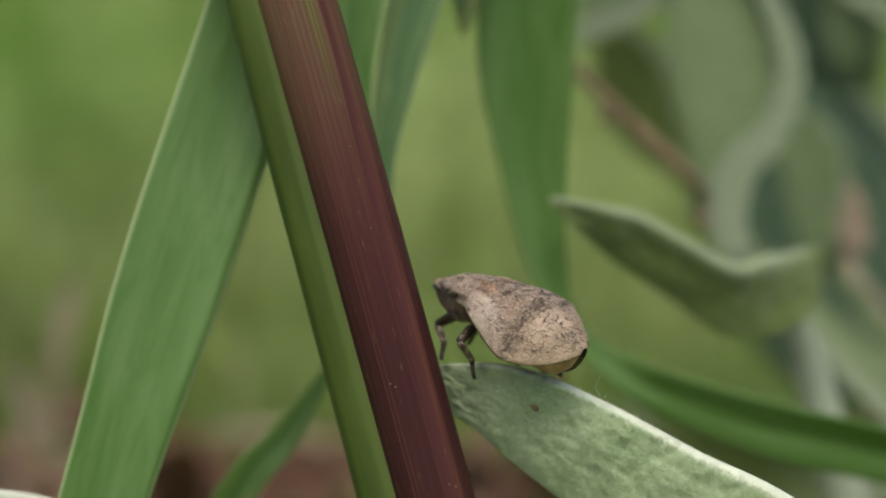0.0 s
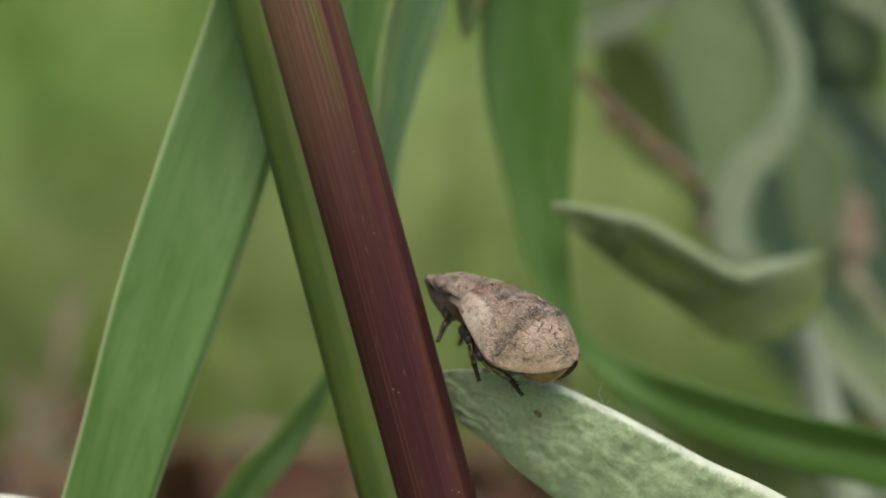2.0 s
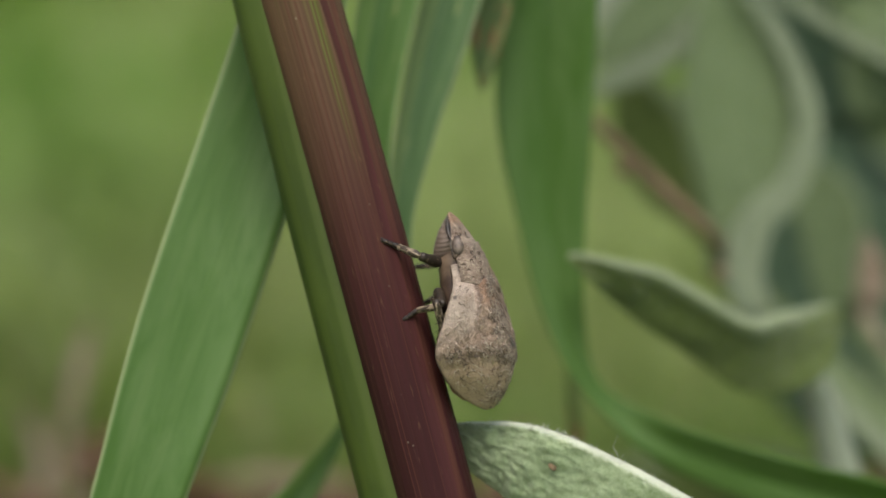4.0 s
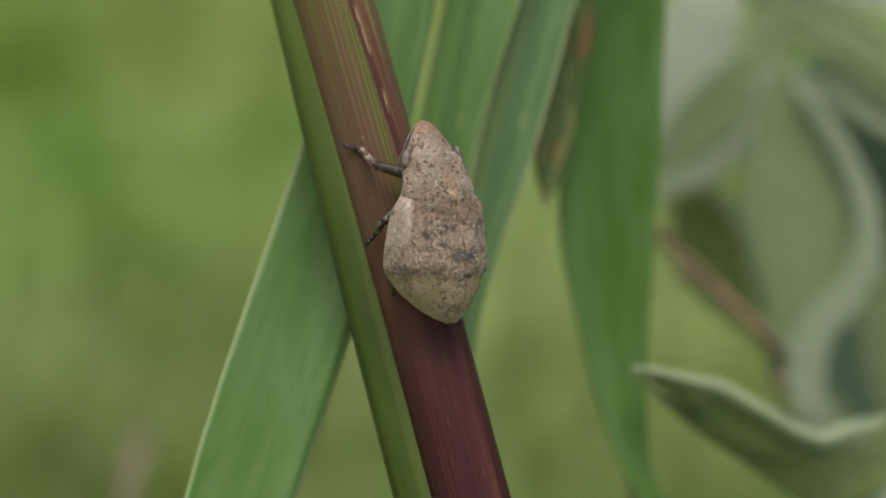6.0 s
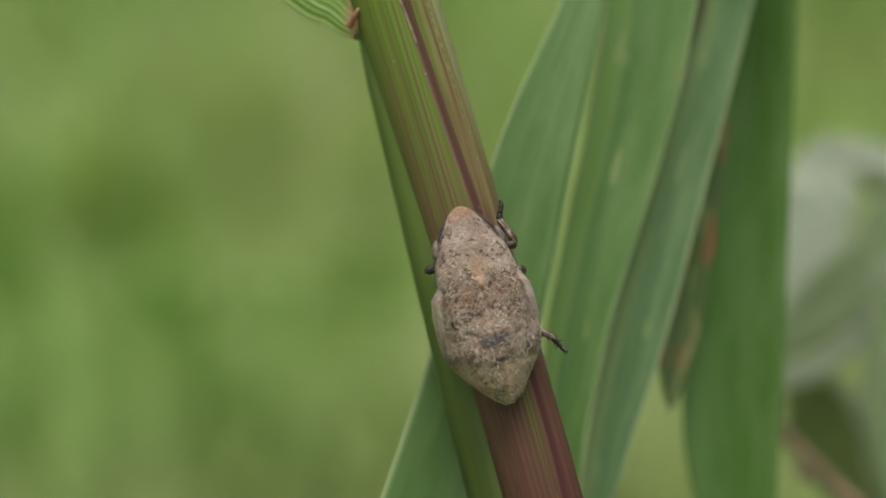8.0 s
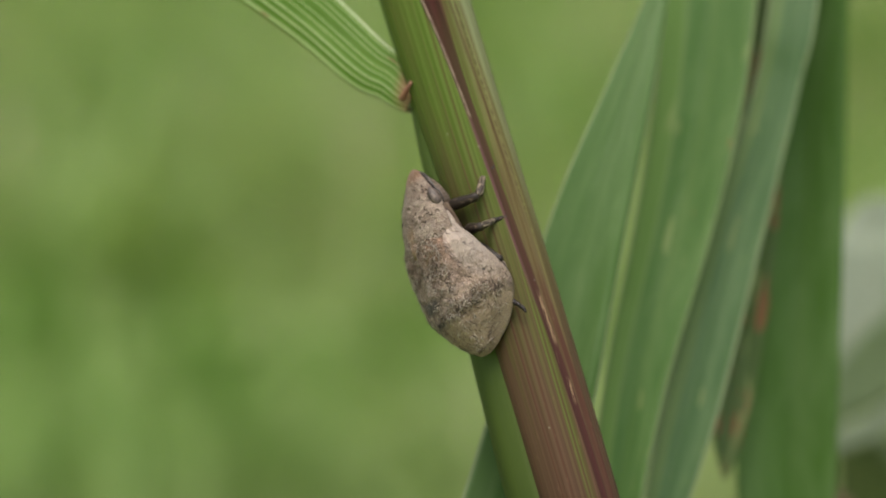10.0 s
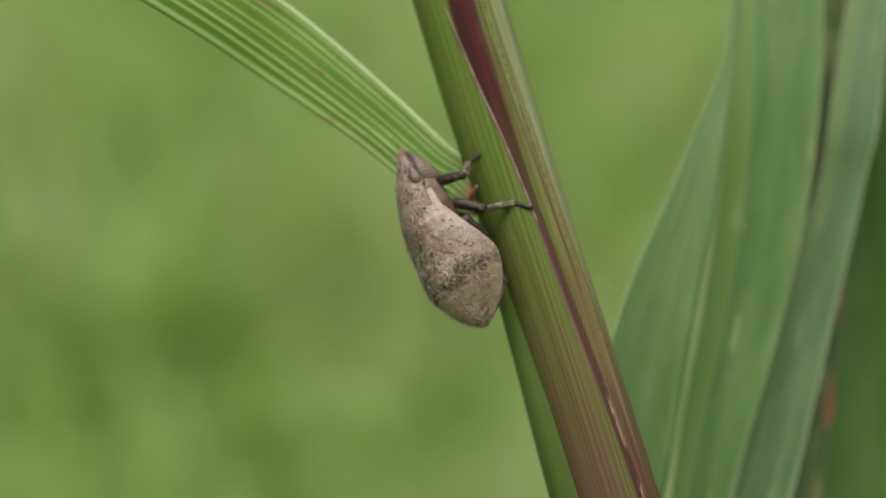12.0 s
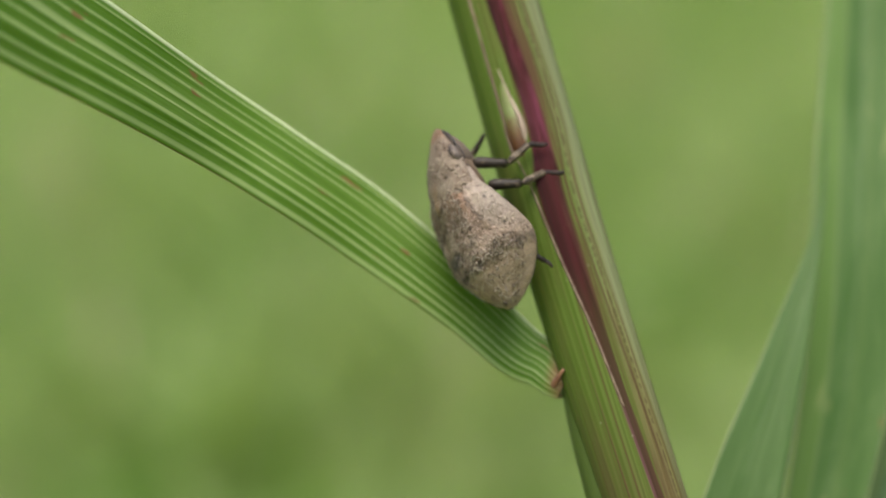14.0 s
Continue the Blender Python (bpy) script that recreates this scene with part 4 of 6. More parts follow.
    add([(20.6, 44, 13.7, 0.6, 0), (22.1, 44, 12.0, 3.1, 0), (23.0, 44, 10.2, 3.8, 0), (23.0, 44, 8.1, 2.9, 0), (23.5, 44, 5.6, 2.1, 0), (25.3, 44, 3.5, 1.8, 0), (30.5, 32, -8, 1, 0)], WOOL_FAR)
    add([(10.5, 42, 20.0, 0.6, 0), (11.3, 42, 21.9, 2.7, 0), (12.3, 42, 24.4, 4.1, 0), (13.2, 42, 27.0, 3.9, 0), (15.2, 42, 29.1, 1.8, 0), (31, 36, 24, 0.8, 0)], WOOL_GREY, "pale felted leaf, nearly white")
    add([(10.1, 39, 17.8, 0.6, 0), (11.5, 39, 19.3, 2.5, 0), (13.5, 39, 21.1, 3.5, 0), (15.8, 39, 23.3, 3.1, 0), (18.0, 39, 25.5, 1.8, 0), (31, 36, 18, 0.8, 0)], WOOL_FAR)
    add([(9.6, 36, 16.1, 0.6, 0), (11.1, 36, 16.8, 1.2, 0), (12.9, 36, 17.6, 1.3, 0), (14.6, 36, 18.8, 1.2, 0), (16.0, 36, 20.5, 1.1, 0), (17.2, 36, 22.4, 0.7, 0), (31, 35, 14, 0.6, 0)], WOOL_HAZE, "pale leaf with a soft rim")
    add([(16.5, 34, 22.7, 0.7, 0), (16.8, 34, 20.6, 3.1, 0), (17.4, 34, 17.8, 5.6, 0), (17.8, 34, 14.9, 6.6, 0), (17.8, 34, 12.2, 5.8, 0), (17.3, 34, 9.9, 3.7, 0), (17.0, 34, 8.2, 2.0, 0), (17.5, 34, 6.0, 1.3, 0), (30.5, 31, -6, 1, 0)], WOOL_FAR, "broad oval felted leaf")
    add([(17.0, 33, 21.8, 0.3, 0), (19.2, 33, 18.8, 0.8, 0), (20.5, 33, 15.9, 1.2, 0), (20.7, 33, 13.4, 1.4, 0), (19.8, 33, 11.1, 1.5, 0), (18.2, 33, 9.4, 1.8, 0), (17.5, 33, 7.4, 2.0, 0), (17.9, 33, 5.3, 1.7, 0), (19.8, 33, 2.8, 1.2, 0), (30.5, 30, -8, 1, 0)], WOOL_HAZE, "pale turned rim of the oval leaf")
    add([(10.4, 63.7, -4.6, 0.9, 0), (16.1, 63.7, -5.3, 5.6, 0), (24.0, 61.4, -8.0, 7.9, 0), (31, 32, -16, 1.5, 0)], WOOL_SHADE)
    withered = [(24.5, 40, 9.1, 0.3, 0), (24.7, 40, 7.6, 1.3, 0), (24.7, 40, 6.0, 1.5, 0), (24.9, 40, 4.0, 0.4, 0), (31, 33, -4, 0.3, 0)]
    add(withered, DRY_LEAF, "withered beige leaf")
    # hairs on the rim of the near leaf
    rnd = random.Random(2)
    fuzz = bmesh.new()
    edge = spline([(5.3, 0.9, -0.45), (7.6, 0.2, -0.7), (10.6, 0.0, -2.05), (14.2, 0.05, -4.0), (18.2, 0.8, -6.1)], 40)
    for k in range(800):
        p = Vector(edge[rnd.randrange(len(edge))]) + Vector((rnd.gauss(0, 0.1), rnd.gauss(0, 0.12), rnd.gauss(-0.12, 0.06)))
        tip = p + Vector((rnd.gauss(0.05, 0.12), rnd.gauss(-0.05, 0.12), rnd.uniform(0.04, 0.22)))
        q = [fuzz.verts.new((p - Vector(base) + d) * MM) for d in (Vector((0.014, 0, 0)), Vector((-0.007, 0.012, 0)), Vector((-0.007, -0.012, 0)))]
        t = fuzz.verts.new((tip - Vector(base)) * MM)
        for i in range(3):
            fuzz.faces.new((q[i], q[(i + 1) % 3], t))
    tagged(part("rim_hairs", fuzz, WOOL_PALE, sage, "fine pale hairs on the leaf rim"), kind="stuff")
    curl_hair = lathe([(x, -0.1, z, r) for x, z, r in ((10.30, -1.85, 0.012), (10.20, -1.62, 0.014), (10.08, -1.42, 0.014), (10.16, -1.22, 0.013), (10.26, -1.06, 0.012), (10.24, -0.92, 0.006))], 6)
    for v in curl_hair.verts:
        v.co -= Vector(base) * MM
    part("hair", curl_hair, WOOL_PALE, sage, "single long pale hair")
    # dry husk lying on the leaf
    husk = thing("seed_husk", (7.75, 0.02, -2.15), "tiny dry brown seed husk on the pale leaf", "husk")
    part("shell", loft([(-0.16, 0.03, 0.02, -0.02), (-0.1, 0.12, 0.08, -0.06), (0.04, 0.14, 0.09, -0.06), (0.16, 0.09, 0.06, -0.04), (0.22, 0.02, 0.01, -0.01)], 10, 0.9, 0.3), STALK, husk)
    husk.matrix_world = husk.matrix_world @ pose(0, 0, 0, 60, 70, 0)
    # dry stalk leaning behind the herb
    dry = thing("dry_stalk", (42, 46, -21), "thin dry brown plant stalk", "stalk")
    part("stem", tube(spline([(42, 46, -21, 0.46), (28, 45, -4, 0.40)] + [(6.9, 30, 17.3, 0.20), (9.6, 30, 14.5, 0.30), (12.7, 30, 11.4, 0.34), (15.7, 30, 8.5, 0.36), (18.0, 38, 6.2, 0.38)][::-1], 6), (42, 46, -21), 12), STALK, dry)
    for z, x in ((12.0, 11.2), (6.9, 15.9)):
        part("node", lathe([(x + d - 42, -16.0, z - d + 21, r) for d, r in ((0.0, 0.10), (0.15, 0.42), (0.35, 0.44), (0.5, 0.10))], 10), STALK, dry)
    # pale leaf low beside the stem
    low = thing("felted_leaf", (-36, 8, -33), "pale felted leaf tip low above the soil", "leaf")
    part("leaf", ribbon([(-36, 8, -33, 1.0, 0), (-30, 6, -20, 2.5, 0), (-22, 5, -11, 4.0, 0), (-17, 4, -7.2, 3.2, 0), (-13.5, 4, -6.6, 2.3, 0), (-10.6, 4, -6.9, 1.5, 0), (-8.6, 4, -7.6, 0.2, 0)], (-36, 8, -33), lambda s: 0.05 * s * s - 0.9 * max(0.0, s - 0.9), 0.3, 8, 16), WOOL_PALE, low)


# ---- the insect ----
BODY_X = (3.85, 3.4, 2.6, 1.9, 0.76, -0.4, -1.44, -2.2, -2.9, -3.4, -3.85)
HALF_W = (0.34, 0.60, 1.10, 1.40, 1.60, 1.94, 1.92, 1.56, 1.06, 0.68, 0.16)
TOP_Z = (0.08, 0.34, 0.72, 0.96, 1.20, 1.30, 1.40, 1.34, 1.02, 0.66, 0.10)
EDGE_Z = (-0.10, -0.05, 0.05, 0.05, -0.08, -0.70, -1.28, -1.22, -0.98, -0.64, -0.08)


def body_at(x, table):
    xs = BODY_X[::-1]
    return float(np.interp(x, xs, table[::-1]))


def smooth_body(x, table):
    return sum(body_at(x + d, table) for d in (-0.3, -0.15, 0, 0.15, 0.3)) / 5 if -3.5 < x < 3.4 else body_at(x, table)


def wing_grid(side):
    """Points of half of the domed wing cover, rows from the shoulder to the tip, columns from the midline to the margin."""
    xs = np.linspace(1.75, -3.85, 110)
    m = 56
    rows = []
    for x in xs:
        hw, zt, ze = (smooth_body(x, t) for t in (HALF_W, TOP_Z, EDGE_Z))
        hw += float(np.interp(x, (-1.2, -0.4, 0.1, 0.5, 0.8, 1.1, 1.4, 1.75), (0.0, 0.05, 0.16, 0.22, 0.12, -0.06, -0.16, -0.26)))
        shoulder = max(0.0, (x - 0.9) / 0.85)
        flange = float(np.interp(x, (-2.0, -1.0, 0.7, 1.2), (0.0, 1.0, 1.0, 0.2)))
        line = []
        for j in range(m + 1):
            a = j / m * math.radians(104)
            y = hw * math.sin(min(a, math.pi / 2)) ** 0.80
            if a > math.pi / 2:
                y = hw * math.cos(a - math.pi / 2)
            z = ze + (zt - ze) * max(0.0, math.cos(a)) ** 0.70 - max(0.0, a - math.pi / 2) * 0.5
            y = max(y, 0.001)
            # the tufted disc stands above the smooth outer lobe behind the shoulder
            k = min(1.0, max(0.0, (y / hw - 0.70) / 0.12))
            z -= 0.30 * flange * k * k * (3 - 2 * k) * max(0.0, math.cos(a)) ** 0.3
            z -= 0.10 * shoulder
            # a step down from the disc to the tip, slanting forward to the margin
            back = min(1.0, max(0.0, (-2.20 + 0.55 * (j / m) - x) / 0.25))
            z -= 0.045 * back * back * (3 - 2 * back) * max(0.0, math.cos(a))
            disc = (1 - 0.8 * k * flange) * (1 - 0.75 * back)
            lump = 0.05 * noise.noise((x * 1.3, y * 1.3 + side * 5, z)) + disc * (0.040 * noise.noise((x * 4, y * 4, z * 4 + side * 3)) + 0.030 * noise.noise((x * 9, y * 9, z * 9)))
            nrm = Vector((0, y / hw ** 2, max(z - ze, 0) / max(zt - ze, 0.1) ** 2)).normalized()
            p = Vector((x, y, z)) + nrm * lump
            line.append(Vector((p.x, p.y * side, p.z)))
        rows.append(line)
    return xs, rows


def fore_wing(side):
    """Half of the domed wing cover, from the shoulder to the tip."""
    bm = bmesh.new()
    xs, rows = wing_grid(side)
    m = len(rows[0]) - 1
    outer = [[bm.verts.new(p * MM) for p in line] for line in rows]
    inner = [[bm.verts.new(Vector((p.x, p.y * 0.97, p.z - 0.05)) * MM) for p in line] for line in rows]
    for sheet in (outer, inner):
        grid_faces(bm, sheet, lambda a, b: (b / m, 1.75 - xs[min(a, len(xs) - 1)]))
    rims = [r[0] for r in outer] + outer[-1][1:] + [r[m] for r in outer[-2::-1]] + outer[0][m - 1:0:-1]
    lips = [r[0] for r in inner] + inner[-1][1:] + [r[m] for r in inner[-2::-1]] + inner[0][m - 1:0:-1]
    for i in range(len(rims)):
        k = (i + 1) % len(rims)
        bm.faces.new((rims[i], rims[k], lips[k], lips[i]))
    return bm


def scales(side, count, seed, length, width, lift, weight):
    """Flat-lying hair scales on one wing cover: slender spindles, thinned by weight(u, v)."""
    rnd = random.Random(seed)
    xs, rows = wing_grid(side)
    n, m = len(rows), len(rows[0]) - 1
    bm = bmesh.new()
    while count > 0:
        i, j = rnd.randrange(4, n - 4), rnd.randrange(1, m - 8)
        u, v = j / m, 1.75 - xs[i]
        count -= 1
        clump = noise.noise((xs[i] * 2.3, j * 0.11, seed)) + 0.55
        if rnd.random() > weight(u, v) * max(0.15, clump) * 1.6:
            continue
        p = rows[i][j].lerp(rows[i + 1][j + 1], rnd.random())
        along = (rows[i + 2][j] - rows[i - 2][j]).normalized()
        cross = (rows[i][j + 1] - rows[i][j - 1]).normalized()
        nrm = along.cross(cross).normalized()
        if nrm.dot(Vector((0, p.y, 1.6))) < 0:
            nrm = -nrm
        a = rnd.gauss(0, 0.9)
        d = along * math.cos(a) + cross * math.sin(a)
        e = d.cross(nrm)
        ln, wd = length * rnd.uniform(0.5, 1.3), width * rnd.uniform(0.6, 1.3)
        bend = e * rnd.gauss(0, 0.22) * ln
        mid = p + nrm * lift
        ends = [bm.verts.new(q * MM) for q in (mid - d * ln / 2 - nrm * lift, mid + d * ln / 2 + nrm * lift * 0.4)]
        ring = [bm.verts.new((mid + bend + q) * MM) for q in (e * wd, nrm * wd * 0.6, -e * wd)]
        for k in range(3):
            for end in ends:
                bm.faces.new((ring[k], ring[(k + 1) % 3], end))
    return bm


def skin(x, a, out=0.0):
    """A place on the fore body: x along it, a the angle from the midline in radians."""
    hw, zt = smooth_body(x, HALF_W), smooth_body(x, TOP_Z)
    return Vector((x, (hw + out) * math.copysign(abs(math.sin(a)) ** 0.92, a), (zt + out) * max(0.0, math.cos(a)) ** 0.75))


def loft(sections, m=28, bulge=0.8, rough=0.0):
    """Closed body along x from rows of x, half width, top, bottom."""
    bm = bmesh.new()
    rows = []
    for x, hw, zt, zb in sections:
        zc = zt - (zt - zb) * 0.42
        line = []
        for j in range(m):
            a = 2 * math.pi * j / m
            c, s = math.cos(a), math.sin(a)
            y = hw * math.copysign(abs(s) ** bulge, s)
            z = zc + (zt - zc if c > 0 else zc - zb) * math.copysign(abs(c) ** bulge, c)
            d = rough * noise.noise((x * 3, y * 3, z * 3))
            line.append(bm.verts.new(Vector((x, y * (1 + d), z + d * 0.6)) * MM))
        rows.append(line)
    grid_faces(bm, rows, lambda a, b: (b / m, sections[min(a, len(sections) - 1)][0]), closed_u=True)
    bm.faces.new(rows[0][::-1])
    bm.faces.new(rows[-1])
    return bm


def pronotum():
    """Saddle over the fore body with a bowed front edge and a blunt angled hind margin."""
    bm = bmesh.new()
    rows = []
    n, m = 30, 44
    for i in range(n + 1):
        f = i / n
        line = []
        for j in range(m + 1):
            q = 2 * j / m - 1
            x0 = 2.50 - 0.42 * q * q
            x1 = 0.55 + 0.42 * abs(q) ** 1.3
            x = x0 + (x1 - x0) * f
            p = skin(x, q * math.radians(87), 0.035 + 0.02 * math.exp(-(f / 0.06) ** 2) - 0.05 * max(0.0, f - 0.85) / 0.15)
            p.z += 0.035 * noise.noise((p.x * 2.2, p.y * 2.2, 1)) + 0.014 * noise.noise((p.x * 7, p.y * 7, 4)) + 0.035 * math.exp(-(p.y / 0.10) ** 2) * (1 - f)
            # two shallow hollows behind the front edge
            p.z -= 0.05 * math.exp(-((abs(p.y) - 0.62) / 0.22) ** 2 - ((p.x - 2.12) / 0.16) ** 2)
            line.append(bm.verts.new(p * MM))
        rows.append(line)
    grid_faces(bm, rows, lambda a, b: (b / m, a / n))
    bmesh.ops.recalc_face_normals(bm, faces=bm.faces)
    bmesh.ops.solidify(bm, geom=bm.faces[:], thickness=0.00008)
    return bm


def head_shell():
    """Pointed head: the fore body's skin above, nearly flat below."""
    bm = bmesh.new()
    rows = []
    m = 40
    for x in list(np.linspace(2.0, 3.6, 18)) + [3.7, 3.78, 3.84, 3.86]:
        line = []
        for j in range(m):
            a = 2 * math.pi * j / m
            a = a if a <= math.pi else a - 2 * math.pi
            if abs(a) <= math.pi / 2:
                p = skin(min(x, 3.85), a)
                p.z += 0.015 * noise.noise((p.x * 6, p.y * 6, 2)) + 0.02 * math.exp(-(p.y / 0.1) ** 2)
            else:
                p = skin(min(x, 3.85), math.copysign(math.pi / 2, a))
                p.y *= abs(math.sin(a)) ** 0.9
                p.z = 0.12 * math.cos(a)
            end = max(0.0, (x - 3.55) / 0.31)
            p.y *= math.sqrt(max(0.02, 1 - end * end))
            p.z *= math.sqrt(max(0.02, 1 - end * end))
            p.x = x
            line.append(bm.verts.new(p * MM))
        rows.append(line)
    grid_faces(bm, rows, lambda a, b: (b / m, a), closed_u=True)
    bm.faces.new(rows[0][::-1])
    bm.faces.new(rows[-1])
    return bm


def pits():
    """Dark horseshoe pits, mirrored on both sides of head and shield."""
    rnd = random.Random(12)
    bm = bmesh.new()
    spots = [(rnd.uniform(1.55, 2.30), rnd.uniform(18, 66)) for k in range(5)] + [(2.66, 38), (2.80, 58), (2.96, 66), (2.62, 70), (3.12, 48), (2.9, 30)]
    for x, deg in spots:
        for side in (1, -1):
            x2, d2 = x + rnd.gauss(0, 0.05), math.radians(deg + rnd.gauss(0, 3)) * side
            r, turn, gap = rnd.uniform(0.055, 0.095), rnd.uniform(0, 6.28), rnd.uniform(1.0, 2.6)
            lift = 0.048 if x < 2.4 else 0.012
            pts = []
            for k in range(9):
                w = turn + gap / 2 + (6.283 - gap) * k / 8
                pts.append((*skin(x2 + r * math.cos(w), d2 + r * math.sin(w) / 1.3, lift), 0.020 * math.sin(math.pi * (0.12 + 0.76 * k / 8))))
            ring = lathe(pts, 5)
            me = bpy.data.meshes.new("pit")
            ring.to_mesh(me)
            ring.free()
            bm.from_mesh(me)
            bpy.data.meshes.remove(me)
    return bm


LEGS = (
    # name, hip (left side, body millimetres), lengths of femur, tibia and tarsus, thickness
    ("front_leg", (2.0, 0.55, -0.75), 1.30, 1.15, 0.70, 0.225),
    ("middle_leg", (0.9, 0.75, -0.95), 1.20, 1.20, 0.75, 0.215),
    ("hind_leg", (0.2, 0.85, -0.95), 1.25, 1.55, 0.75, 0.215),
)
